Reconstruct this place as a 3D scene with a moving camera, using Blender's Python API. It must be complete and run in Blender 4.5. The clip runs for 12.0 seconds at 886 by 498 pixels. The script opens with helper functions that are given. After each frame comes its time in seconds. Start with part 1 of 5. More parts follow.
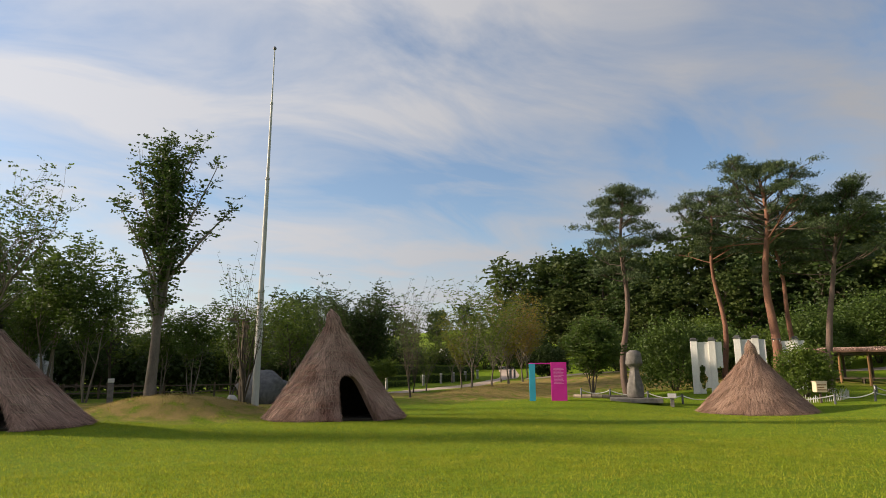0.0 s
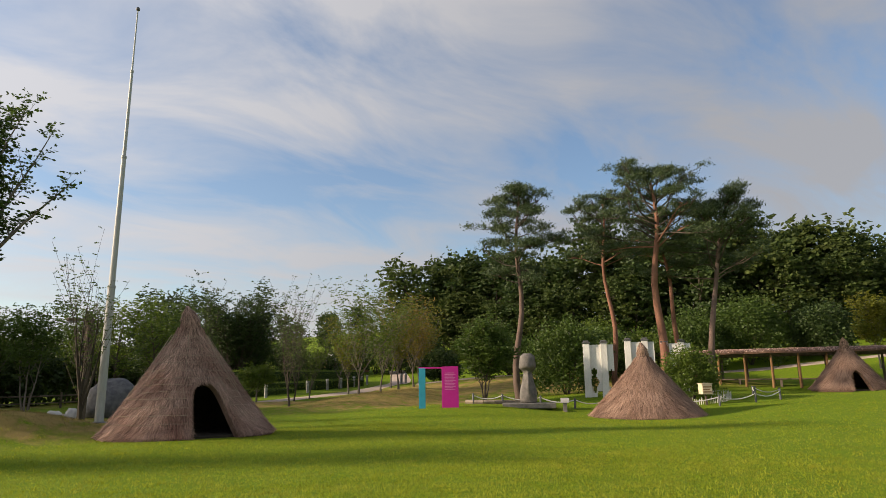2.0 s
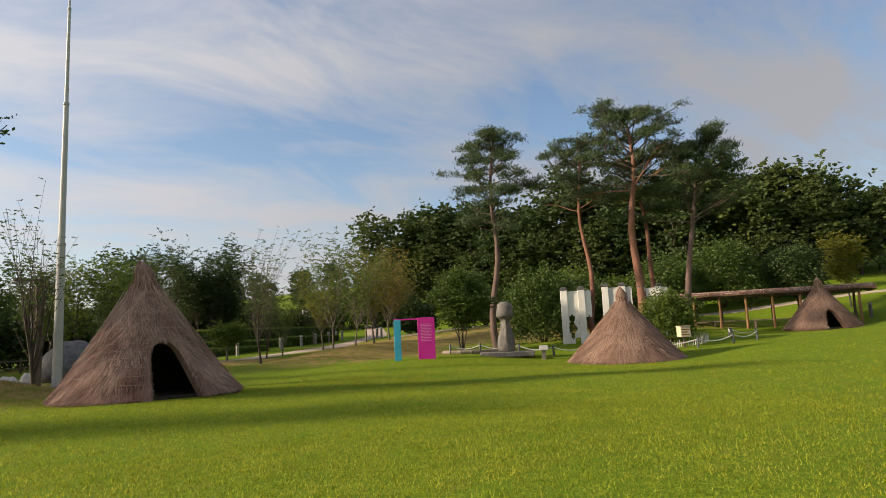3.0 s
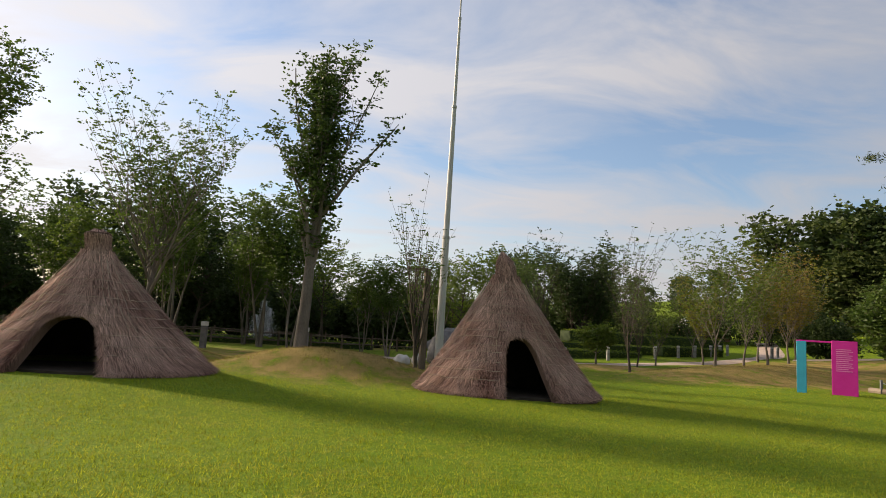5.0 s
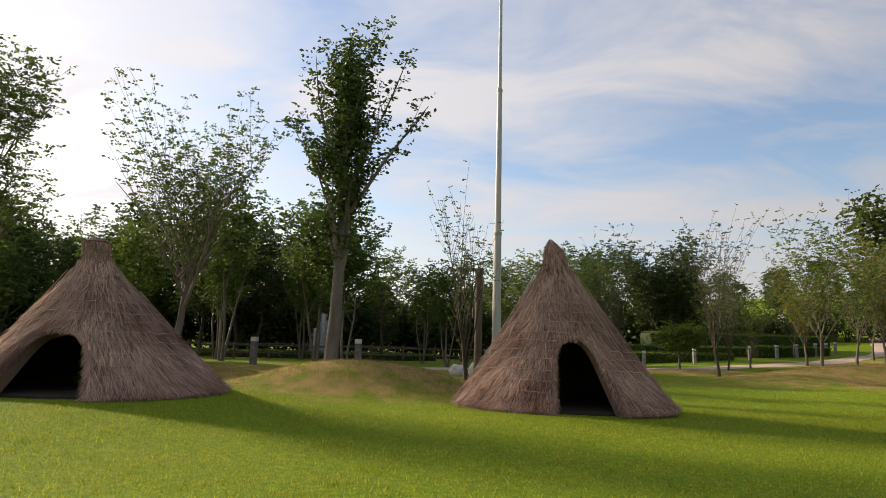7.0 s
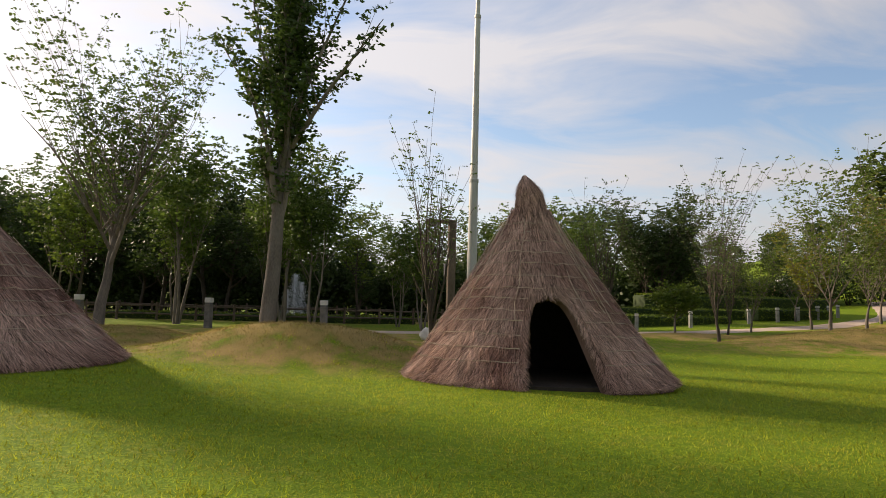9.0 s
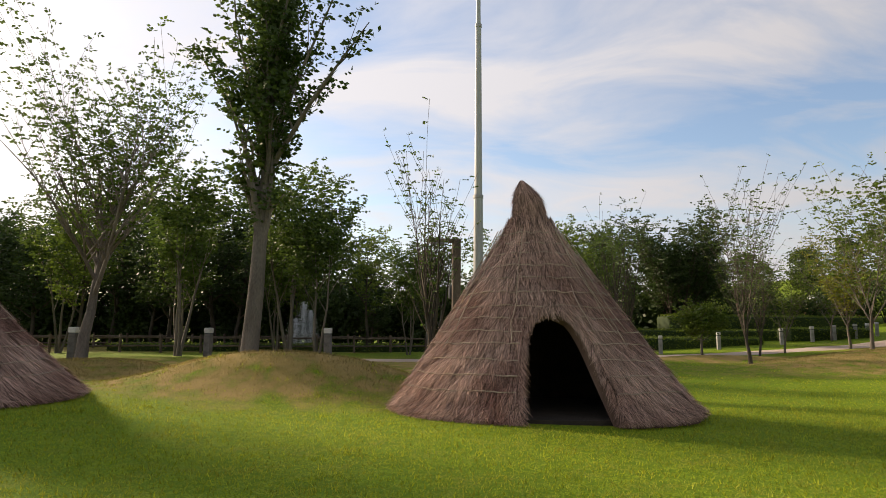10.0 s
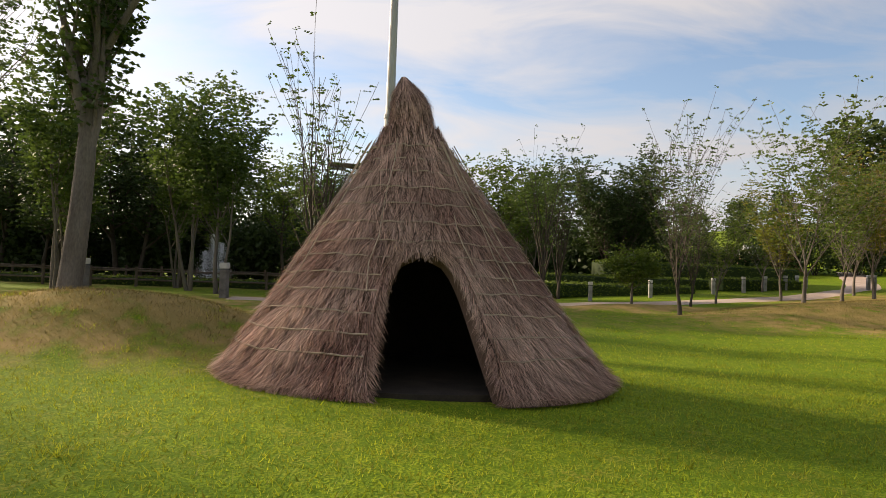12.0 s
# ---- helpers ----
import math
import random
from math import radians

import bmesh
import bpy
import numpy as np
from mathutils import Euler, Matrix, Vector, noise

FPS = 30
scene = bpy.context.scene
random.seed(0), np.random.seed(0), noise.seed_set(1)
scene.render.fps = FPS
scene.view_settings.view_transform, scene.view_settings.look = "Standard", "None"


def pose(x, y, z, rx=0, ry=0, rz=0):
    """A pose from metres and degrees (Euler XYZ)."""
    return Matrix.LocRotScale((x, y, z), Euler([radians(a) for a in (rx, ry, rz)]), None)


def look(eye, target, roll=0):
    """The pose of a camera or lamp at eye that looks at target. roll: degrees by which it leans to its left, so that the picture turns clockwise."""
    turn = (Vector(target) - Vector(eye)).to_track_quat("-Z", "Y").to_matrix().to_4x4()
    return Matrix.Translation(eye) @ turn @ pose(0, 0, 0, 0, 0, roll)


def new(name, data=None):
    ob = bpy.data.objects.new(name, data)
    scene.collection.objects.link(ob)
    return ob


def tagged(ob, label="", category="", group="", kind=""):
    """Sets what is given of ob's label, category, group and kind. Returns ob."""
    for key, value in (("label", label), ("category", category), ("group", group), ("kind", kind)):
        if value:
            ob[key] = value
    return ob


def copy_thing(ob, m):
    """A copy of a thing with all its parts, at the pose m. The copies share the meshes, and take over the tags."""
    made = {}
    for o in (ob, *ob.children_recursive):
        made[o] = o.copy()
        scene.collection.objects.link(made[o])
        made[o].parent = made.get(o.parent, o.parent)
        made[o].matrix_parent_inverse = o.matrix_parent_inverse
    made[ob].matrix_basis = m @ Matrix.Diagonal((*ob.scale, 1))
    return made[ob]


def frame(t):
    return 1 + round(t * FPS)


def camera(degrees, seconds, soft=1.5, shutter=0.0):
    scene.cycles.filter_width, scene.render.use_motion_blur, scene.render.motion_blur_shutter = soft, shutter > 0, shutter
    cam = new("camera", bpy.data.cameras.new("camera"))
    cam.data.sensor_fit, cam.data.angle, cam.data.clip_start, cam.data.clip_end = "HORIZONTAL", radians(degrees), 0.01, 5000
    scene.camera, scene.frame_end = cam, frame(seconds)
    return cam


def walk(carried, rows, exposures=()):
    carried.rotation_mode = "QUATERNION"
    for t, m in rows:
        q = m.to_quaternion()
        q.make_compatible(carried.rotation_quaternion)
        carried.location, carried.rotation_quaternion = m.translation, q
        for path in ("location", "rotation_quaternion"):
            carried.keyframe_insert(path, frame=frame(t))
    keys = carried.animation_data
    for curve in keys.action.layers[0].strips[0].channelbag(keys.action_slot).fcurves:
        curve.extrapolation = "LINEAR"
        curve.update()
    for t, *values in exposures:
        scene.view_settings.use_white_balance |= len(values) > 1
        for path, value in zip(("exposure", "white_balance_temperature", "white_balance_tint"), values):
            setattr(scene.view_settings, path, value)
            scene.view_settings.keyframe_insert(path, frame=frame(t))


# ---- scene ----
cam = camera(70.43, 12.0, 0.85)
PATH = [
    (0, (-5.817, -24.399, 1.752), (-5.042, -22.597, 2.143), -0.05),
    (0.5, (-5.550, -23.821, 1.774), (-4.741, -22.034, 2.163), -3.03),
    (1, (-5.169, -23.245, 1.793), (-4.421, -21.424, 2.143), -2.78),
    (1.5, (-4.711, -22.746, 1.820), (-3.667, -21.076, 2.171), -3.42),
    (2, (-4.283, -22.251, 1.820), (-3.220, -20.605, 2.222), -0.70),
    (2.5, (-3.877, -21.760, 1.776), (-2.589, -20.255, 2.048), -2.29),
    (3, (-3.568, -21.174, 1.684), (-2.425, -19.553, 1.942), -2.58),
    (3.5, (-3.162, -20.465, 1.643), (-2.346, -18.653, 1.875), 0.05),
    (3.7, (-3.007, -20.168, 1.639), (-2.366, -18.286, 1.857), -3.06),
    (5.3, (-2.059, -18.399, 1.833), (-2.170, -16.418, 2.085), 1.37),
    (5.5, (-1.901, -18.180, 1.872), (-2.039, -16.193, 2.055), -5.00),
    (6, (-1.492, -17.596, 1.920), (-1.559, -15.611, 2.151), -0.02),
    (6.5, (-1.287, -16.816, 1.793), (-1.590, -14.852, 2.026), -1.17),
    (7, (-1.159, -16.083, 1.695), (-1.368, -14.114, 1.976), 1.54),
    (7.5, (-1.163, -15.360, 1.693), (-1.342, -13.383, 1.938), -2.70),
    (7.7, (-1.143, -15.048, 1.693), (-1.194, -13.058, 1.886), -2.44),
    (9.3, (-0.382, -12.541, 1.563), (-0.587, -10.558, 1.731), 2.00),
    (9.5, (-0.307, -12.262, 1.545), (-0.535, -10.291, 1.798), 1.37),
    (10, (-0.049, -11.509, 1.510), (-0.309, -9.543, 1.764), 0.40),
    (10.5, (0.146, -10.854, 1.534), (-0.046, -8.880, 1.793), 0.80),
    (11, (0.384, -9.987, 1.549), (0.191, -8.006, 1.741), 0.59),
    (11.5, (0.611, -9.367, 1.520), (0.271, -7.405, 1.701), 3.41),
    (12, (0.955, -8.717, 1.566), (0.861, -6.720, 1.633), 2.18),
]
walk(cam, [(t, look(eye, target, roll)) for t, eye, target, roll in PATH], [(0, 0.55, 7080, 13), (5, 0.60, 7200, 15), (12, 0.77, 7450, 16)])

# ---- world, sun, exposure ----
SUN_WAY = Vector((-0.90, 0.43, 0)).normalized()
SUN_EL = radians(22)


def sky_world():
    w = bpy.data.worlds.new("sky")
    scene.world = w
    w.use_nodes = True
    nt = w.node_tree
    nt.nodes.clear()
    N, Lk = nt.nodes.new, nt.links.new
    out, sky, bg = N("ShaderNodeOutputWorld"), N("ShaderNodeTexSky"), N("ShaderNodeBackground")
    sky.sky_type, sky.sun_disc = "NISHITA", False
    sky.sun_elevation = SUN_EL
    sky.sun_rotation = math.atan2(SUN_WAY.x, SUN_WAY.y)
    sky.air_density, sky.dust_density, sky.ozone_density = 1.0, 1.2, 2.0
    bg.inputs["Strength"].default_value = 0.10
    co, sep = N("ShaderNodeTexCoord"), N("ShaderNodeSeparateXYZ")
    Lk(co.outputs["Generated"], sep.inputs[0])
    up = N("ShaderNodeMath"); up.operation = "MAXIMUM"; up.inputs[1].default_value = 0.0
    Lk(sep.outputs["Z"], up.inputs[0])
    lift = N("ShaderNodeMath"); lift.operation = "ADD"; lift.inputs[1].default_value = 0.22
    Lk(up.outputs[0], lift.inputs[0])
    div = N("ShaderNodeVectorMath"); div.operation = "DIVIDE"
    Lk(co.outputs["Generated"], div.inputs[0]); Lk(lift.outputs[0], div.inputs[1])
    mp = N("ShaderNodeMapping")
    mp.inputs["Rotation"].default_value = (0, 0, radians(-28))
    mp.inputs["Scale"].default_value = (0.9, 1.7, 0.0)
    mp.inputs["Location"].default_value = (3.1, 1.4, 0.0)
    Lk(div.outputs[0], mp.inputs[0])
    n1, n2 = N("ShaderNodeTexNoise"), N("ShaderNodeTexNoise")
    n1.inputs["Scale"].default_value, n1.inputs["Detail"].default_value, n1.inputs["Roughness"].default_value = 1.7, 10, 0.56
    n1.inputs["Distortion"].default_value = 0.6
    n2.inputs["Scale"].default_value, n2.inputs["Detail"].default_value = 0.55, 3
    Lk(mp.outputs[0], n1.inputs["Vector"]); Lk(mp.outputs[0], n2.inputs["Vector"])
    add = N("ShaderNodeMath"); add.operation = "MULTIPLY_ADD"; add.inputs[1].default_value = 0.75
    Lk(n2.outputs["Fac"], add.inputs[0]); Lk(n1.outputs["Fac"], add.inputs[2])
    ramp = N("ShaderNodeValToRGB")
    e = ramp.color_ramp.elements
    e[0].position, e[0].color = 0.70, (0.16, 0.16, 0.16, 1)
    e[1].position, e[1].color = 1.02, (0.92, 0.92, 0.92, 1)
    Lk(add.outputs[0], ramp.inputs[0])
    # thin haze and cloud deck, brighter towards the sun
    dot = N("ShaderNodeVectorMath"); dot.operation = "DOT_PRODUCT"
    dot.inputs[1].default_value = (SUN_WAY.x, SUN_WAY.y, 0.45)
    Lk(co.outputs["Generated"], dot.inputs[0])
    glow = N("ShaderNodeMapRange")
    glow.inputs["From Min"].default_value, glow.inputs["From Max"].default_value = -0.3, 1.0
    glow.inputs["To Min"].default_value, glow.inputs["To Max"].default_value = 2.9, 6.0
    Lk(dot.outputs["Value"], glow.inputs["Value"])
    tint = N("ShaderNodeVectorMath"); tint.operation = "SCALE"
    tint.inputs[0].default_value = (0.92, 0.97, 1.06)
    Lk(glow.outputs[0], tint.inputs["Scale"])
    blue = N("ShaderNodeHueSaturation")
    blue.inputs["Saturation"].default_value, blue.inputs["Value"].default_value = 1.2, 1.25
    Lk(sky.outputs[0], blue.inputs["Color"])
    mix = N("ShaderNodeMix"); mix.data_type = "RGBA"
    Lk(ramp.outputs["Color"], mix.inputs["Factor"]); Lk(blue.outputs[0], mix.inputs["A"]); Lk(tint.outputs[0], mix.inputs["B"])
    Lk(mix.outputs["Result"], bg.inputs["Color"])
    Lk(bg.outputs[0], out.inputs[0])


sky_world()
sun = new("sun", bpy.data.lights.new("sun", "SUN"))
sun.data.energy, sun.data.angle, sun.data.color = 4.5, radians(3.0), (1.0, 0.88, 0.70)
sun.matrix_world = look(SUN_WAY * math.cos(SUN_EL) + Vector((0, 0, math.sin(SUN_EL))), (0, 0, 0))


# ---- materials ----
def mat(name, c1, c2, scale=4.0, fine=60.0, rough=0.85, bump=0.3, vary=0.12, metal=0.0, leaf=0.0, stretch=(1, 1, 1), spec=0.3, island=0.0):
    """Two colours mixed by coarse and fine noise, with relief; leaf: share of light let through."""
    m = bpy.data.materials.new(name)
    m.use_nodes = True
    nt = m.node_tree
    N, Lk = nt.nodes.new, nt.links.new
    b = nt.nodes["Principled BSDF"]
    b.inputs["Roughness"].default_value, b.inputs["Metallic"].default_value = rough, metal
    b.inputs["Specular IOR Level"].default_value = spec
    co, mp = N("ShaderNodeTexCoord"), N("ShaderNodeMapping")
    mp.inputs["Scale"].default_value = stretch
    Lk(co.outputs["Object"], mp.inputs[0])
    n1, n2 = N("ShaderNodeTexNoise"), N("ShaderNodeTexNoise")
    n1.inputs["Scale"].default_value, n1.inputs["Detail"].default_value = scale, 5
    n2.inputs["Scale"].default_value, n2.inputs["Detail"].default_value = fine, 3
    Lk(mp.outputs[0], n1.inputs["Vector"]); Lk(mp.outputs[0], n2.inputs["Vector"])
    s = N("ShaderNodeMath"); s.operation = "MULTIPLY_ADD"; s.inputs[1].default_value = 0.5
    Lk(n2.outputs["Fac"], s.inputs[0]); Lk(n1.outputs["Fac"], s.inputs[2])
    rg = N("ShaderNodeMapRange"); rg.inputs["From Min"].default_value, rg.inputs["From Max"].default_value = 0.5, 1.0
    Lk(s.outputs[0], rg.inputs["Value"])
    mx = N("ShaderNodeMix"); mx.data_type = "RGBA"
    mx.inputs["A"].default_value, mx.inputs["B"].default_value = (*c1, 1), (*c2, 1)
    Lk(rg.outputs[0], mx.inputs["Factor"])
    hsv = N("ShaderNodeHueSaturation")
    Lk(mx.outputs["Result"], hsv.inputs["Color"])
    rnd = N("ShaderNodeNewGeometry") if island else N("ShaderNodeObjectInfo")
    v = N("ShaderNodeMapRange")
    a = island or vary
    v.inputs["To Min"].default_value, v.inputs["To Max"].default_value = 1 - a, 1 + a
    Lk(rnd.outputs["Random Per Island" if island else "Random"], v.inputs["Value"])
    Lk(v.outputs[0], hsv.inputs["Value"])
    Lk(hsv.outputs[0], b.inputs["Base Color"])
    if bump:
        bp = N("ShaderNodeBump"); bp.inputs["Strength"].default_value, bp.inputs["Distance"].default_value = bump, 0.02
        Lk(s.outputs[0], bp.inputs["Height"]); Lk(bp.outputs[0], b.inputs["Normal"])
    if leaf:
        tr, ms = N("ShaderNodeBsdfTranslucent"), N("ShaderNodeMixShader")
        ms.inputs[0].default_value = leaf
        Lk(hsv.outputs[0], tr.inputs[0]); Lk(b.outputs[0], ms.inputs[1]); Lk(tr.outputs[0], ms.inputs[2])
        Lk(ms.outputs[0], nt.nodes["Material Output"].inputs[0])
    return m


def ground_material():
    m = bpy.data.materials.new("lawn")
    m.use_nodes = True
    nt = m.node_tree
    N, Lk = nt.nodes.new, nt.links.new
    b = nt.nodes["Principled BSDF"]
    b.inputs["Roughness"].default_value, b.inputs["Specular IOR Level"].default_value = 0.95, 0.1
    co = N("ShaderNodeTexCoord")
    fs = []
    for sc, det in ((0.22, 4), (1.7, 5), (38.0, 4), (7.5, 4), (2.9, 6)):
        n = N("ShaderNodeTexNoise")
        n.inputs["Scale"].default_value, n.inputs["Detail"].default_value = sc, det
        Lk(co.outputs["Object"], n.inputs["Vector"])
        fs.append(n)
    def blend(fac, lo, hi, a, bcol):
        r = N("ShaderNodeMapRange"); r.inputs["From Min"].default_value, r.inputs["From Max"].default_value = lo, hi
        Lk(fac, r.inputs["Value"])
        x = N("ShaderNodeMix"); x.data_type = "RGBA"
        Lk(r.outputs[0], x.inputs["Factor"])
        for sock, col in (("A", a), ("B", bcol)):
            if isinstance(col, tuple):
                x.inputs[sock].default_value = (*col, 1)
            else:
                Lk(col, x.inputs[sock])
        return x.outputs["Result"]
    g1 = blend(fs[0].outputs["Fac"], 0.35, 0.65, (0.18, 0.27, 0.013), (0.28, 0.335, 0.018))
    g2 = blend(fs[1].outputs["Fac"], 0.44, 0.68, g1, (0.25, 0.24, 0.032))
    tuft = blend(fs[4].outputs["Fac"], 0.40, 0.62, (0.15, 0.205, 0.010), (0.21, 0.262, 0.013))
    g2 = blend(fs[4].outputs["Fac"], 0.50, 0.58, g2, tuft)
    dark = blend(fs[0].outputs["Fac"], 0.3, 0.7, (0.11, 0.185, 0.009), (0.15, 0.21, 0.011))
    g2 = blend(fs[3].outputs["Fac"], 0.40, 0.54, dark, g2)
    g3 = blend(fs[2].outputs["Fac"], 0.40, 0.64, (0.085, 0.15, 0.008), g2)
    dry = N("ShaderNodeAttribute"); dry.attribute_name = "dry"
    br = blend(fs[1].outputs["Fac"], 0.3, 0.7, (0.17, 0.15, 0.04), (0.32, 0.225, 0.085))
    amt = N("ShaderNodeMath"); amt.operation = "MULTIPLY_ADD"
    wob = N("ShaderNodeMath"); wob.operation = "MULTIPLY_ADD"; wob.inputs[1].default_value, wob.inputs[2].default_value = 3.4, -1.0
    Lk(fs[1].outputs["Fac"], wob.inputs[0])
    Lk(dry.outputs["Fac"], amt.inputs[0]); Lk(wob.outputs[0], amt.inputs[1]); amt.inputs[2].default_value = 0.0
    col = blend(amt.outputs[0], 0.04, 0.42, g3, br)
    Lk(col, b.inputs["Base Color"])
    bp = N("ShaderNodeBump"); bp.inputs["Strength"].default_value, bp.inputs["Distance"].default_value = 0.8, 0.03
    Lk(fs[2].outputs["Fac"], bp.inputs["Height"]); Lk(bp.outputs[0], b.inputs["Normal"])
    return m


LAWN = ground_material()
BLADE = mat("grass_blade", (0.19, 0.255, 0.012), (0.36, 0.35, 0.032), 1.1, 7, 0.7, 0, leaf=0.45, island=0.5)
DRY_BLADE = mat("dry_blade", (0.16, 0.14, 0.035), (0.36, 0.26, 0.10), 1.1, 7, 0.8, 0, leaf=0.35, island=0.5)
# base thatch darkened to stand for shade in the gaps between straws
SHADE_THATCH = mat("thatch_gap_shade", (0.08, 0.046, 0.034), (0.20, 0.125, 0.095), 1.6, 30, 0.95, 0.8, 0.05, stretch=(1, 1, 0.25), spec=0.05)
STRAW = mat("straw", (0.22, 0.106, 0.081), (0.59, 0.415, 0.335), 0.8, 25, 0.85, 0, leaf=0.1, island=0.85, spec=0.1)
STRAW_PALE = mat("straw_pale", (0.25, 0.15, 0.11), (0.48, 0.32, 0.24), 1.1, 25, 0.85, 0, leaf=0.15, island=0.35, spec=0.1)
ROPE = mat("straw_rope", (0.30, 0.23, 0.17), (0.52, 0.41, 0.31), 6, 90, 0.95, 0.5)
# indoor shade painted in: near-black reed lining and floor behind the doorways
SHADE_REED = mat("reed_indoor_shade", (0.015, 0.011, 0.009), (0.03, 0.022, 0.017), 5, 60, 0.95, 0.5)
SHADE_EARTH = mat("earth_indoor_shade", (0.022, 0.017, 0.013), (0.055, 0.042, 0.03), 3, 40, 0.95, 0.6)
BARK = mat("grey_bark", (0.075, 0.062, 0.05), (0.21, 0.18, 0.15), 3, 40, 0.9, 0.8, stretch=(1, 1, 0.3))
BARK_DARK = mat("dark_bark", (0.035, 0.028, 0.022), (0.10, 0.08, 0.06), 4, 40, 0.9, 0.8, stretch=(1, 1, 0.3))
BARK_PINE = mat("red_pine_bark", (0.13, 0.06, 0.04), (0.27, 0.13, 0.085), 2.5, 22, 0.9, 1.0, stretch=(1, 1, 0.4))
BARK_PINE_GREY = mat("grey_pine_bark", (0.09, 0.06, 0.05), (0.20, 0.135, 0.11), 2.5, 22, 0.9, 1.0, stretch=(1, 1, 0.4))
LEAF_MID = mat("leaf_mid", (0.045, 0.085, 0.014), (0.09, 0.135, 0.025), 0.8, 6, 0.55, 0, leaf=0.4, island=0.3)
LEAF_TALL = mat("leaf_tall", (0.035, 0.068, 0.012), (0.075, 0.115, 0.02), 0.8, 6, 0.5, 0, leaf=0.35, island=0.3)
LEAF_LIGHT = mat("leaf_light", (0.06, 0.105, 0.014), (0.12, 0.165, 0.024), 0.8, 6, 0.55, 0, leaf=0.45, island=0.3)
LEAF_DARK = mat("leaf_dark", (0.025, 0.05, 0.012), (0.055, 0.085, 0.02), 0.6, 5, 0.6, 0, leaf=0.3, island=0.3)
LEAF_YELLOW = mat("leaf_yellow", (0.10, 0.125, 0.014), (0.20, 0.185, 0.022), 0.8, 6, 0.55, 0, leaf=0.45, island=0.3)
LEAF_RUST = mat("leaf_rust", (0.12, 0.12, 0.02), (0.25, 0.16, 0.03), 0.8, 6, 0.55, 0, leaf=0.4, island=0.3)
NEEDLE = mat("pine_needle", (0.04, 0.07, 0.028), (0.085, 0.115, 0.045), 0.7, 6, 0.6, 0, leaf=0.2, island=0.3)
LEAF_HILL = mat("leaf_hill", (0.035, 0.062, 0.012), (0.085, 0.105, 0.022), 0.12, 1.0, 0.75, 0, leaf=0.3, island=0.22)
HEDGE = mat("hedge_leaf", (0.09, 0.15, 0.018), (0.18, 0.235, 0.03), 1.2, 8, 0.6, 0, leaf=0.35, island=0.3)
STONE = mat("granite", (0.20, 0.19, 0.18), (0.38, 0.37, 0.35), 3, 60, 0.9, 0.5)
STONE_DARK = mat("basalt", (0.085, 0.078, 0.072), (0.21, 0.19, 0.175), 4, 50, 0.95, 0.9)
BOULDER = mat("pale_boulder", (0.42, 0.40, 0.37), (0.62, 0.60, 0.56), 2, 30, 0.9, 0.6)
CONCRETE = mat("white_concrete", (0.50, 0.48, 0.44), (0.72, 0.70, 0.66), 1.2, 30, 0.85, 0.3, stretch=(1, 1, 0.4))
CAPSTONE = mat("dark_cap", (0.06, 0.06, 0.065), (0.13, 0.13, 0.13), 5, 50, 0.8, 0.4)
POLE = mat("painted_pole", (0.31, 0.31, 0.305), (0.44, 0.44, 0.43), 1.5, 20, 0.45, 0.05, stretch=(1, 1, 0.2))
WOOD = mat("weathered_wood", (0.07, 0.052, 0.04), (0.17, 0.13, 0.10), 4, 50, 0.9, 0.6, stretch=(1, 1, 0.3))
WOOD_PALE = mat("pale_log", (0.20, 0.15, 0.11), (0.36, 0.29, 0.22), 4, 50, 0.9, 0.5, stretch=(1, 1, 0.3))
WOOD_WARM = mat("warm_post_wood", (0.17, 0.085, 0.035), (0.32, 0.18, 0.08), 4, 50, 0.8, 0.5, stretch=(1, 1, 0.3))
PAVING = mat("path_paving", (0.36, 0.27, 0.22), (0.50, 0.40, 0.33), 1.2, 40, 0.95, 0.3)
MAGENTA = mat("magenta_panel", (0.43, 0.012, 0.20), (0.50, 0.02, 0.25), 2, 20, 0.5, 0.02)
CYAN = mat("cyan_panel", (0.02, 0.27, 0.40), (0.03, 0.33, 0.47), 2, 20, 0.5, 0.02)
PINKBAR = mat("pale_print", (0.55, 0.12, 0.34), (0.64, 0.20, 0.42), 9, 60, 0.6, 0)
METAL = mat("grey_metal", (0.10, 0.10, 0.11), (0.18, 0.18, 0.19), 3, 30, 0.5, 0.1, metal=0.6)


# ---- shared builders ----
def part(name, bm, material, parent=None, label="", smooth=False):
    me = bpy.data.meshes.new(name)
    if smooth:
        for f in bm.faces:
            f.smooth = True
    bm.to_mesh(me)
    bm.free()
    me.materials.append(material)
    ob = new(name, me)
    ob.parent = parent
    if label:
        tagged(ob, label)
    return ob


def raw(name, verts, faces, material, parent=None, smooth=False):
    me = bpy.data.meshes.new(name)
    me.from_pydata(verts.tolist() if hasattr(verts, "tolist") else verts, [], faces.tolist() if hasattr(faces, "tolist") else faces)
    me.materials.append(material)
    if smooth:
        me.polygons.foreach_set("use_smooth", [True] * len(me.polygons))
    ob = new(name, me)
    ob.parent = parent
    return ob


def thing(name, label, category, x=0, y=0, z=0, turn=0, group="", kind=""):
    ob = new(name)
    ob.matrix_basis = pose(x, y, z, 0, 0, turn)
    return tagged(ob, label, category, group, kind)


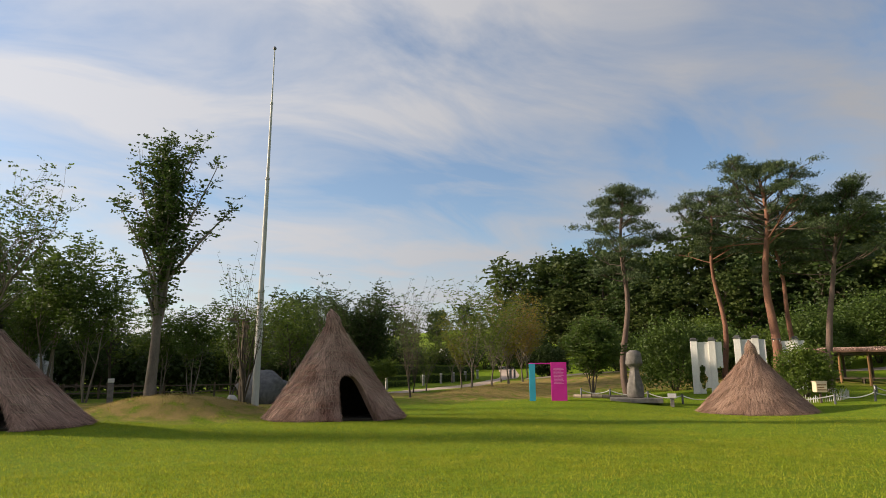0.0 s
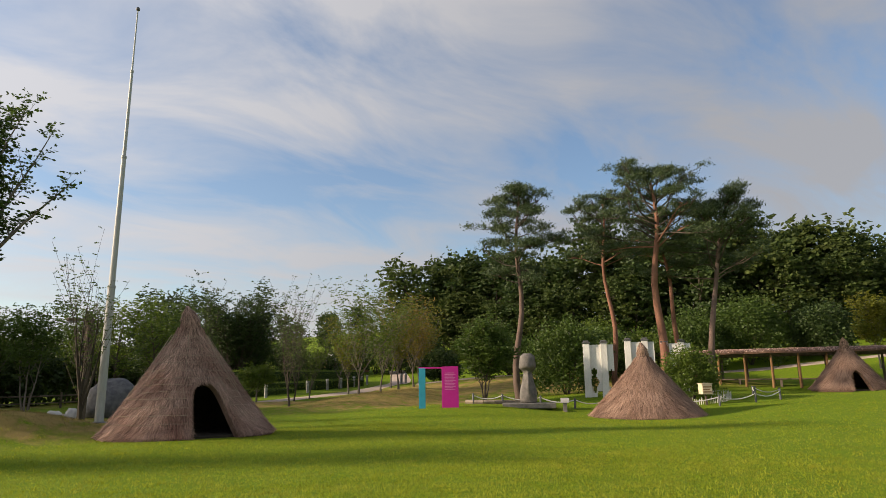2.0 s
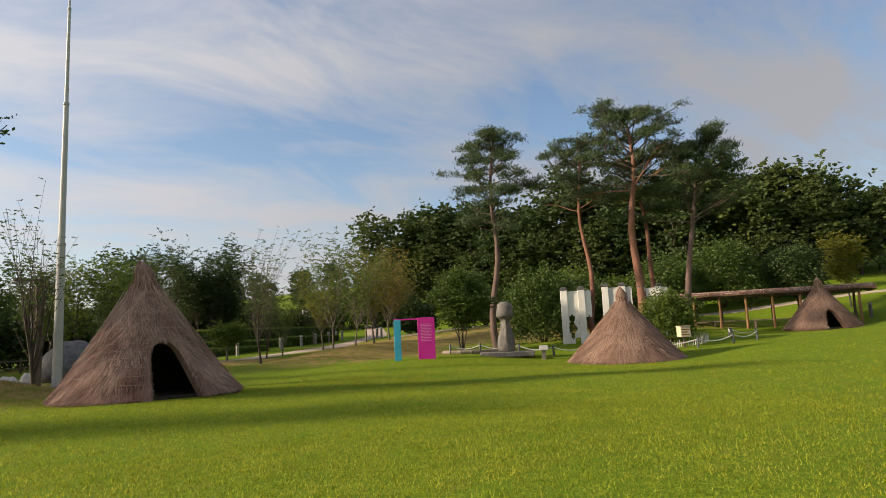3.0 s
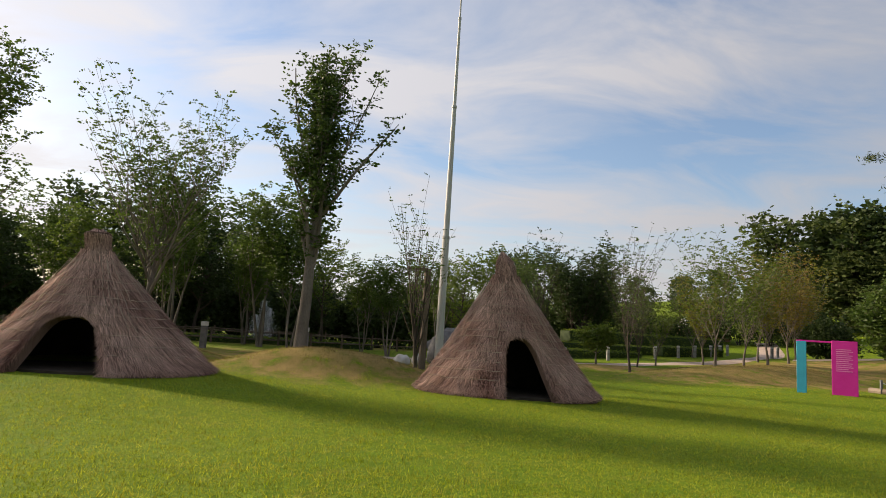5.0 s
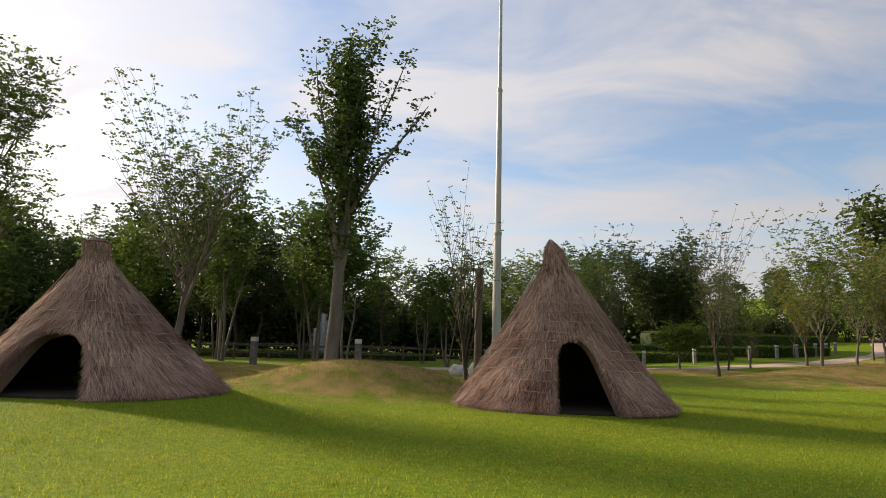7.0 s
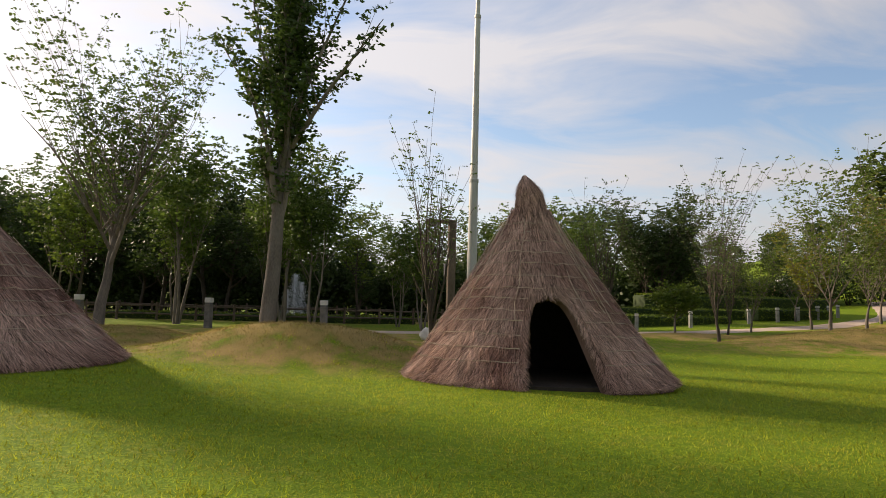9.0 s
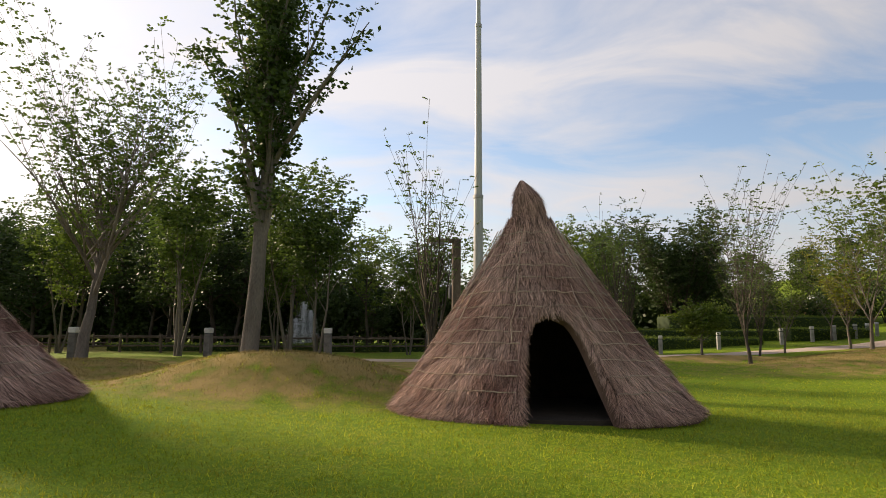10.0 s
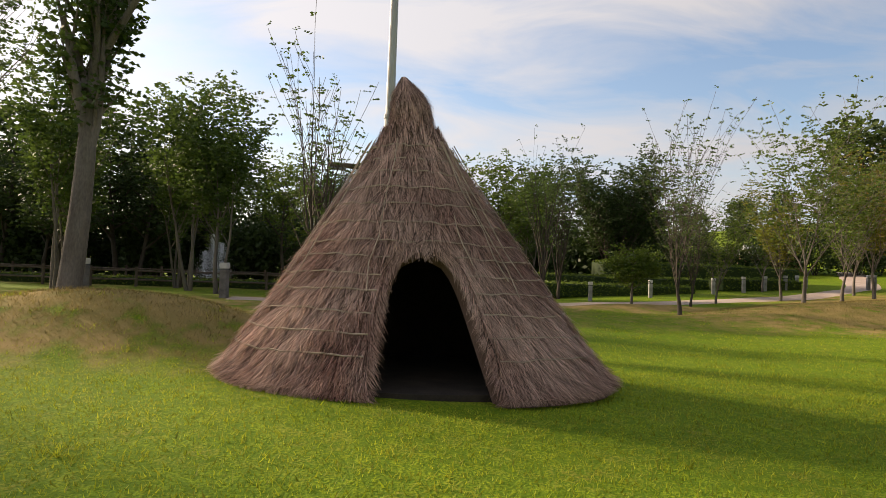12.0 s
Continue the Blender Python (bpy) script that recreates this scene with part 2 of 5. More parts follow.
def box(bm, x0, y0, z0, x1, y1, z1, bev=0.01, m=None):
    r = bmesh.ops.create_cube(bm, size=1)
    bmesh.ops.transform(bm, matrix=(m or Matrix()) @ Matrix.Translation(((x0 + x1) / 2, (y0 + y1) / 2, (z0 + z1) / 2)) @ Matrix.Diagonal((x1 - x0, y1 - y0, z1 - z0, 1)), verts=r["verts"])
    if bev:
        es = {e for v in r["verts"] for e in v.link_edges}
        bmesh.ops.bevel(bm, geom=list(es), offset=bev, segments=1, affect="EDGES")
    return bm


def tube(bm, pts, radii, sides=6, caps=True):
    """A tapered tube along points."""
    rings, prev = [], None
    n = len(pts)
    for i, p in enumerate(pts):
        d = (Vector(pts[min(i + 1, n - 1)]) - Vector(pts[max(i - 1, 0)])).normalized()
        if prev is None:
            a = d.orthogonal().normalized()
        else:
            a = (prev - d * prev.dot(d)).normalized()
        prev = a
        b = d.cross(a)
        rings.append([bm.verts.new(Vector(p) + (a * math.cos(2 * math.pi * k / sides) + b * math.sin(2 * math.pi * k / sides)) * radii[i]) for k in range(sides)])
    for r0, r1 in zip(rings, rings[1:]):
        for k in range(sides):
            bm.faces.new((r0[k], r0[(k + 1) % sides], r1[(k + 1) % sides], r1[k]))
    if caps:
        bm.faces.new(rings[0][::-1])
        bm.faces.new(rings[-1])
    return bm


def lathe(bm, profile, sides=12):
    rings = [[bm.verts.new((r * math.cos(2 * math.pi * k / sides), r * math.sin(2 * math.pi * k / sides), z)) for k in range(sides)] for r, z in profile]
    for r0, r1 in zip(rings, rings[1:]):
        for k in range(sides):
            bm.faces.new((r0[k], r0[(k + 1) % sides], r1[(k + 1) % sides], r1[k]))
    bm.faces.new(rings[0][::-1])
    bm.faces.new(rings[-1])
    return bm


def blob(bm, rx, ry, rz, seed, amp=0.18, sub=3):
    r = bmesh.ops.create_icosphere(bm, subdivisions=sub, radius=1)
    for v in r["verts"]:
        k = 1 + amp * noise.noise(v.co * 1.6 + Vector((seed, 0, 0))) + amp * 0.5 * noise.noise(v.co * 4 + Vector((seed, 3, 0)))
        v.co = Vector((v.co.x * rx * k, v.co.y * ry * k, v.co.z * rz * k))
    return bm


# ---- ground ----
def soft(v):
    return np.log1p(np.exp(np.clip(v, -40, 40)))


def bump_at(x, y, cx, cy, rx, ry, turn, h):
    c, s = math.cos(radians(turn)), math.sin(radians(turn))
    u, v = ((x - cx) * c + (y - cy) * s) / rx, (-(x - cx) * s + (y - cy) * c) / ry
    return h * np.exp(-(u * u + v * v) ** 1.3)


MOUNDS = ((-5.3, 2.2, 3.4, 1.9, 0, 0.95), (-16.0, 1.2, 4.2, 2.6, 10, 0.95), (-12.6, 5.6, 3.0, 2.2, 0, 0.55),
          (14.5, 14.5, 5.5, 2.6, 25, 0.5), (19.5, 19.5, 4.5, 3.0, 30, 0.35), (7.5, 16.3, 2.6, 1.2, 10, 0.22))


def lay(x, y):
    """Height of the ground."""
    x, y = np.asarray(x, float), np.asarray(y, float)
    z = 0.050 * soft((x - 21) / 2) * 2 + 0.035 * soft((y - 9) / 1.5) * 1.5 / (1 + np.exp(-(x - 9) / 3))
    z = z + 0.13 * 3 * (soft((x - 46) / 3) - 0.95 * soft((x - 63) / 3)) + bump_at(x, y, 16, 6.5, 6, 3.6, 0, 0.36) + bump_at(x, y, 40, 11, 8, 6, 0, 0.5)
    z = z + 0.10 * 4 * soft((0.72 * x + 0.69 * y - 54) / 4)
    z = np.where(z > 12, 12 + (z - 12) * 0.0, z)
    z = z + bump_at(x, y, -3, -19, 8, 8, 0, 0.2)
    z = z + bump_at(x, y, 26.5, 5.5, 6, 4, -40, 0.5)
    z = z + (0.22 - 0.08 / (1 + np.exp((x - 1) / 2))) / (1 + np.exp(-(y - 9.5 - 0.12 * np.clip(x, 0, 40)) / 1.5)) + bump_at(x, y, 0, -1.2, 3.6, 2.4, 0, 0.09) + bump_at(x, y, 21, -1.5, 6, 5, 0, -0.2) + bump_at(x, y, 33, 19, 12, 5, -42, 0.85) + bump_at(x, y, 43, 2, 9, 11, 0, -0.38) + bump_at(x, y, -10.6, -2.4, 5.0, 4.6, 0, 0.3)
    for m in MOUNDS:
        z = z + bump_at(x, y, *m)
    return z + 0.02 * np.sin(x * 0.9 + y * 0.4) * np.sin(y * 0.7)


def gz(x, y):
    return float(lay(x, y))


def dryness(x, y):
    d = sum(bump_at(x, y, m[0], m[1], m[2] * 1.15, m[3] * 1.2, m[4], 1.0) for m in MOUNDS)
    d = d + bump_at(x, y, 30, 16, 14, 4, -35, 0.9) + bump_at(x, y, 17, 11, 5, 2.5, 20, 0.5) + bump_at(x, y, -18, 28, 16, 5, 15, 1.0) + bump_at(x, y, -9, 11.5, 13, 6, 8, 0.55)
    return np.clip(d, 0, 1)


def ground():
    n = 310
    u = np.linspace(-1, 1, n)
    ax = 6 + 34 * np.sinh(u * 4.6) / math.sinh(1) * 0.5
    ay = 2 + 34 * np.sinh(u * 4.6) / math.sinh(1) * 0.5
    X, Y = np.meshgrid(ax, ay, indexing="ij")
    Z = lay(X, Y)
    v = np.stack([X, Y, Z], -1).reshape(-1, 3)
    i = np.arange(n - 1)
    I, J = np.meshgrid(i, i, indexing="ij")
    a = (I * n + J).ravel()
    f = np.stack([a, a + n, a + n + 1, a + 1], -1)
    ob = raw("ground", v, f, LAWN, smooth=True)
    at = ob.data.attributes.new("dry", "FLOAT", "POINT")
    at.data.foreach_set("value", dryness(X, Y).ravel())
    return tagged(ob, "mown green park lawn with dry brown mounds", "lawn", kind="structure")


ground()


def ribbon(name, pts, width, material, lift=0.012, label="", category="path"):
    """A strip laid on the ground along points."""
    P = [Vector((*p, 0)) for p in pts]
    fine = []
    for k in range(len(P) - 1):
        a, b, c, d = P[max(k - 1, 0)], P[k], P[k + 1], P[min(k + 2, len(P) - 1)]
        for s in range(8):
            t = s / 8
            fine.append(0.5 * (2 * b + (c - a) * t + (2 * a - 5 * b + 4 * c - d) * t * t + (3 * b - a - 3 * c + d) * t ** 3))
    fine.append(P[-1])
    V, F = [], []
    m = 7
    for k, p in enumerate(fine):
        d = (fine[min(k + 1, len(fine) - 1)] - fine[max(k - 1, 0)]).normalized()
        s = Vector((-d.y, d.x, 0))
        for j in range(m):
            w = (j / (m - 1) - 0.5) * width * (1 + 0.06 * noise.noise(Vector((k * 0.7, j, 0))))
            q = p + s * w
            V.append((q.x, q.y, gz(q.x, q.y) + (lift if 0 < j < m - 1 else -0.02)))
    for k in range(len(fine) - 1):
        for j in range(m - 1):
            a = k * m + j
            F.append((a, a + 1, a + m + 1, a + m))
    return tagged(raw(name, V, F, material, smooth=True), label, category, kind="structure")


ribbon("path", ((-8.5, 15.6), (-5, 16.4), (-2, 17.2), (4, 18.4), (9, 20.2), (14, 22.6), (19, 26), (23.6, 30), (28, 36), (34, 48)), 2.4, PAVING, 0.02, "pinkish sand-coloured park path through the grass")
ribbon("path_2", ((24, 26), (32, 20.5), (40, 16), (50, 11), (58, 2), (60, -10)), 1.8, PAVING, 0.02, "narrow pale path across the lawn before the wood")


# ---- thatched huts ----
def hut(label, x, y, z, R, H, face, door_w, door_h, straws, seed, straw, ropes=True, deep=1.0, top=(0.0, 0.0), broom=False):
    """A conical reed hut; face: the way the doorway looks, in degrees."""
    rng = np.random.default_rng(seed)
    ob = thing("thatched_hut", label, "hut", x, y, z, group="thatched huts on the lawn")
    ob.scale = (1, deep, 1)
    body_h = H - 0.63
    neck = 0.29

    def radius(h):
        s = np.clip(h / body_h, 0, 1)
        return neck + (R - neck) * (1 - s) ** 1.1 + 0.05 * (1 - s) ** 8

    def half(h):
        """Half the doorway's angle at a height."""
        s = np.clip(h / door_h, 0, 1)
        w = door_w / 2 * (1 - 0.50 * s) * np.sqrt(np.clip(1 - s ** 9, 0, 1))
        return w / np.maximum(radius(h), 0.3)

    def place(u, h, off=0.0):
        a = half(h)
        th = radians(face) + a + u * (2 * math.pi - 2 * a)
        r = radius(h) + off
        return np.stack([np.cos(th) * r, np.sin(th) * r, h + off * 0.5], -1)

    nu, hs = 97, np.concatenate([np.linspace(-0.05, door_h, 15), np.linspace(door_h + 0.02, body_h, 14)])
    us = np.linspace(0, 1, nu)
    U, Hh = np.meshgrid(us, hs, indexing="xy")
    saw = 0.03 * (1 - (Hh / 0.25) % 1.0)
    wob = 0.035 * np.sin(U * 37 + seed) * np.sin(Hh * 3.1 + U * 11) + rng.normal(0, 0.008, U.shape)
    out = place(U, Hh, saw + wob)
    inn = place(U, Hh, -0.24 * np.ones_like(U))
    nr = len(hs)
    V = np.concatenate([out.reshape(-1, 3), inn.reshape(-1, 3)])
    F = []
    off = nr * nu
    for i in range(nr - 1):
        for j in range(nu - 1):
            a = i * nu + j
            F.append((a, a + 1, a + nu + 1, a + nu))
        if hs[i] < door_h:
            a = i * nu
            F.append((a, a + nu, off + a + nu, off + a))
            a = i * nu + nu - 1
            F.append((a, off + a, off + a + nu, a + nu))
    raw("thatch_shell", V, F, SHADE_THATCH, ob)
    # lining and floor carry the hut's inner darkness in their colour
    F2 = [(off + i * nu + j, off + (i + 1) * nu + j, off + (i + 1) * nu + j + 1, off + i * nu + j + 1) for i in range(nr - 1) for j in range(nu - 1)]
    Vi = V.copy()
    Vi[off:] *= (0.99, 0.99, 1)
    lining = raw("reed_lining", Vi[off:], [tuple(k - off for k in f) for f in F2], SHADE_REED, ob)
    bm = bmesh.new()
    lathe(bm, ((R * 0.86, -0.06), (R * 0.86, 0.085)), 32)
    part("earth_floor", bm, SHADE_EARTH, ob)
    # loose reed stalks, laid in courses
    n = straws
    rows = np.arange(0, body_h - 0.3, 0.25)
    share = radius(rows) + 0.25
    h1 = np.maximum(rng.choice(rows, n, p=share / share.sum()) + rng.normal(0, 0.06, n) + np.where(rng.random(n) < 0.3, rng.uniform(0, 0.27, n), 0), -0.03)
    h0 = np.minimum(h1 + rng.uniform(0.20, 0.42, n), body_h - 0.02)
    th0 = rng.random(n) * 2 * math.pi - math.pi
    th1 = th0 + rng.normal(0, 0.05, n) / np.maximum(radius(h1), 0.4) * 2.0
    over = (np.abs(th0) < half(h0) + 0.01) | ((np.abs(th1) < half(h1)) & (h0 < door_h * 0.93))
    hang = (~over) & (np.abs(th1) < half(h1))
    h1 = np.where(hang, np.maximum(h1, door_h * rng.uniform(0.86, 1.0, n)), h1)
    th0, th1, h0, h1 = th0[~over], th1[~over], h0[~over], h1[~over]
    n = len(h0)

    def spot(th, h, off):
        r = radius(h) + off
        return np.stack([np.cos(th + radians(face)) * r, np.sin(th + radians(face)) * r, h + off * 0.5], -1)

    lump = 0.042 * np.sin(th0 * 23 + h0 * 5 + seed) * np.sin(h0 * 14 + th0 * 9)
    p0 = spot(th0, h0, 0.035 + lump + rng.uniform(0, 0.05, n))
    flare = lump + np.where(rng.random(n) < 0.14, rng.uniform(0.02, 0.10, n), rng.uniform(0.0, 0.035, n))
    flare = flare * np.clip((body_h - h0) / 0.8, 0.1, 1)
    p1 = spot(th1, h1, 0.085 * np.clip((body_h - h0) / 0.6, 0.3, 1) + flare)
    side = np.cross(p1 - p0, p0 * (1, 1, 0.2))
    side /= np.linalg.norm(side, axis=1, keepdims=True) + 1e-9
    w = rng.uniform(0.0022, 0.0052, n)[:, None] * (1.0 if straws > 70000 else 1.25 if straws > 20000 else 1.5)
    mid = (p0 + p1) / 2 + (p0 * (1, 1, 0)) / (np.linalg.norm(p0[:, :2], axis=1, keepdims=True) + 0.1) * 0.012
    V = np.stack([p0 - side * w, p0 + side * w, mid + side * w, mid - side * w, p1 + side * w * 0.4, p1 - side * w * 0.4], 1).reshape(-1, 3)
    k = np.arange(n)[:, None] * 6
    F = np.concatenate([k + (0, 1, 2, 3), k + (3, 2, 4, 5)])
    tagged(raw("loose_straw", V, F, straw, ob), kind="stuff")
    # straws that fray over the doorway's arch and foot
    m = straws // 14
    s = rng.random(m)
    hh = np.where(rng.random(m) < 0.5, door_h * rng.uniform(0.9, 1.06, m), rng.uniform(0.05, door_h, m))
    uu = np.where(rng.random(m) < 0.5, rng.uniform(0, 0.012, m), rng.uniform(0.988, 1, m))
    q0 = place(uu, hh, 0.05)
    q1 = place(np.where(uu < 0.5, uu - rng.uniform(0, 0.016, m), uu + rng.uniform(0, 0.016, m)), np.maximum(hh - rng.uniform(0.1, 0.26, m), 0), rng.uniform(0.0, 0.08, m))
    sd = np.cross(q1 - q0, q0 * (1, 1, 0.2)); sd /= np.linalg.norm(sd, axis=1, keepdims=True) + 1e-9
    V = np.stack([q0 - sd * 0.008, q0 + sd * 0.008, q1], 1).reshape(-1, 3)
    tagged(raw("door_fringe", V, np.arange(m * 3).reshape(-1, 3), straw, ob), kind="stuff")
    # ragged ends that splay out on the grass
    m = straws // 22
    ta = rng.uniform(0.0, 1.0, m) * (2 * math.pi - 2 * float(half(0.0))) + float(half(0.0))
    ha = rng.uniform(0.06, 0.32, m)
    q0 = spot(ta, ha, 0.07)
    q1 = spot(ta + rng.normal(0, 0.035, m), np.maximum(ha - rng.uniform(0.12, 0.34, m), -0.02), rng.uniform(0.06, 0.24, m))
    sd = np.cross(q1 - q0, q0 * (1, 1, 0.2)); sd /= np.linalg.norm(sd, axis=1, keepdims=True) + 1e-9
    V = np.stack([q0 - sd * 0.006, q0 + sd * 0.006, q1], 1).reshape(-1, 3)
    tagged(raw("skirt_straw", V, np.arange(m * 3).reshape(-1, 3), straw, ob), kind="stuff")
    # ropes that bind the reed
    if ropes:
        h = 0.42
        while h < body_h - 0.25:
            bm = bmesh.new()
            ph = rng.uniform(0, 6)
            q = np.linspace(0.002, 0.998, 110)
            hv = h + 0.022 * np.sin(q * 31 + ph) * np.sin(q * 11 + ph) - 0.008 * np.abs(np.sin(q * 70 + ph)) + 0.006 * np.sin(q * 190 + 2 * ph)
            pts = place(q, hv, 0.135 * np.clip((body_h - hv) / 0.9, 0.7, 1) + 0.012 * np.sin(q * 140))
            tube(bm, [Vector(p) for p in pts], [0.0095] * len(pts), 4)
            part("rope", bm, ROPE, ob)
            h += rng.uniform(0.19, 0.25)
        # upright ties between the rings
        for k in range(26):
            bm = bmesh.new()
            th = rng.uniform(0.35, 2 * math.pi - 0.35)
            ha = rng.uniform(0.5, body_h * 0.8) if k > 13 else rng.uniform(1.0, 1.7)
            hv = np.linspace(ha, min(ha + rng.uniform(0.5, 1.1), body_h - 0.3) if k > 13 else body_h - 0.3, 7)
            pts = spot(th + 0.02 * np.sin(hv * 7 + k), hv, 0.15)
            tube(bm, [Vector(p) for p in pts], [0.008] * 7, 3)
            part("tie", bm, ROPE, ob)
    # bound tuft on top
    bm = bmesh.new()
    if broom:
        prof = [(neck * 1.05, body_h - 0.10), (0.27, body_h + 0.02), (0.24, body_h + 0.12), (0.27, body_h + 0.28), (0.33, body_h + 0.46), (0.30, body_h + 0.50), (0.12, body_h + 0.47)]
    else:
        prof = [(neck * 1.05, body_h - 0.10), (0.27, body_h + 0.03), (0.25, body_h + 0.12), (0.265, body_h + 0.27), (0.225, body_h + 0.42), (0.145, body_h + 0.54), (0.07, body_h + 0.64), (0.02, body_h + 0.69)]
    lathe(bm, prof, 20)
    for v in bm.verts:
        v.co += Vector((noise.noise(v.co * 7), noise.noise(v.co * 7 + Vector((5, 0, 0))), 0)) * 0.03
    tuft = part("top_tuft", bm, SHADE_THATCH, ob, "bound tuft of reed at the peak")
    m = straws // 18
    t0, t1 = rng.random(m), rng.uniform(0.1, 0.9, m)
    th = rng.random(m) * 2 * math.pi
    zz = np.array([p[1] for p in prof]); rr = np.array([p[0] for p in prof])
    za = body_h + (rng.uniform(0.1, 0.60, m) if broom else rng.uniform(0.1, 0.74, m))
    zb = np.maximum(za - rng.uniform(0.12, 0.36, m), body_h - 0.04)
    ra, rb = np.interp(za, zz, rr) + 0.01, np.interp(zb, zz, rr) + rng.uniform(0.005, 0.10, m)
    A = np.stack([np.cos(th) * ra, np.sin(th) * ra, za], -1)
    th2 = th + rng.normal(0, 0.12, m)
    B = np.stack([np.cos(th2) * rb, np.sin(th2) * rb, zb], -1)
    sd = np.stack([-np.sin(th), np.cos(th), 0 * th], -1) * 0.008
    V = np.stack([A - sd, A + sd, B], 1).reshape(-1, 3)
    fr = raw("tuft_straw", V, np.arange(m * 3).reshape(-1, 3), straw, ob)
    fr.parent = tuft
    tagged(fr, kind="stuff")
    if ropes:
        bm = bmesh.new()
        pts = [Vector((math.cos(a) * 0.26, math.sin(a) * 0.26, body_h + 0.05 + 0.015 * math.sin(a * 3))) for a in np.linspace(0, 6.25, 28)]
        tube(bm, pts, [0.016] * 28, 5)
        part("binding_rope", bm, ROPE, tuft)
    # the peak stands a little off the middle of the base
    for child in ob.children_recursive:
        me = child.data
        co = np.empty(len(me.vertices) * 3)
        me.vertices.foreach_get("co", co)
        co = co.reshape(-1, 3)
        k = np.clip(co[:, 2] / H, 0, 1.1)
        bend = 0.0 if broom else 0.10
        co[:, 0] += top[0] * k - bend * np.clip((co[:, 2] - body_h - 0.2) / 0.5, 0, 1) ** 2
        co[:, 1] += top[1] * k
        me.vertices.foreach_set("co", co.ravel())
    return ob


hut("conical brown reed-thatched hut, dark open doorway, bound with ropes", 0.22, 0, 0.07, 2.57, 4.10, -81.0, 1.62, 1.76, 95000, 3, STRAW, deep=0.74, top=(-0.22, 0.08))
hut("low wide brown reed-thatched hut with a dark open doorway", -10.75, -1.9, gz(-10.75, -1.9) - 0.04, 2.85, 3.68, -84, 2.2, 1.42, 60000, 5, STRAW, deep=0.9, top=(-0.42, 0.0), broom=True)
hut("pale straw-thatched hut, its doorway turned away", 21.25, -0.95, gz(21.25, -0.95) - 0.05, 2.65, 3.5, 60, 1.2, 1.4, 20000, 7, STRAW_PALE, False)
hut("small reed-thatched hut before the long shelter, with a dark doorway", 41.2, -1.1, gz(41.2, -1.1) - 0.05, 2.25, 3.35, -136, 1.15, 1.3, 14000, 9, STRAW_PALE, False)


# ---- trees ----
def skeleton(rng, height, trunk_r, first, spread, limbs, levels, lean=(0, 0), rise=0.6, wav=0.06, stems=1, shape=lambda s: 1.0, base=0.0, arms=()):
    """Branch lines (points, radii) of a broadleaf tree, and the twig points that bear leaves."""
    lines, tips = [], []

    def grow(p, d, length, r, level):
        n = 6 if level == 0 else 4
        pts, rad = [p.copy()], [r]
        q, dd = p.copy(), d.copy()
        for k in range(n):
            dd = (dd + Vector((rng.normal(0, wav), rng.normal(0, wav), rng.normal(0, wav * 0.5) + (0.04 if level else 0)))).normalized()
            q = q + dd * (length / n)
            pts.append(q.copy())
            rad.append(max(r * (1 - 0.85 * (k + 1) / n), 0.0055))
        lines.append((pts, rad))
        if level >= levels:
            for k in range(1, n + 1):
                tips.append((pts[k], dd.copy()))
            return
        m = limbs[level]
        for j in range(m):
            s = first + (1 - first) * (j + rng.uniform(0, 1)) / m if level == 0 else rng.uniform(0.12, 1.0)
            s = min(s, 0.99)
            f = s * n
            i = min(int(f), n - 1)
            b = pts[i].lerp(pts[i + 1], f - i)
            az = j * 2.4 + rng.uniform(-0.6, 0.6)
            side = Vector((math.cos(az), math.sin(az), 0))
            if level:
                side = (side + d * 0.7).normalized()
            up = rise if level == 0 else rise * 0.62
            nd = (side * (1 - up) + Vector((0, 0, 1)) * up).normalized()
            hs = (s - first) / (1 - first) if level == 0 else 0.5
            ln = spread * shape(hs) * rng.uniform(0.75, 1.2) * (1 if level == 0 else 0.5 ** level)
            grow(b, nd, ln, max(rad[i] * 0.55, 0.006), level + 1)
        if level == 0:
            tips.append((pts[-1], dd.copy()))
            for s, way, ln in arms:
                i = min(int(s * n), n - 1)
                grow(pts[i].lerp(pts[i + 1], s * n - i), Vector(way).normalized(), ln, rad[i] * 0.5, 1)

    for s in range(stems):
        d = Vector((lean[0], lean[1], 1)).normalized()
        p = Vector((0, 0, base))
        if stems > 1:
            a = s * 6.283 / stems + rng.uniform(-0.4, 0.4)
            d = (d + Vector((math.cos(a), math.sin(a), 0)) * rng.uniform(0.12, 0.32)).normalized()
            p = Vector((math.cos(a) * trunk_r * 0.7, math.sin(a) * trunk_r * 0.7, base))
        grow(p, d, height * (rng.uniform(0.8, 1.0) if s else 1.0), trunk_r * (1 if stems == 1 else 0.6), 0)
    return lines, tips


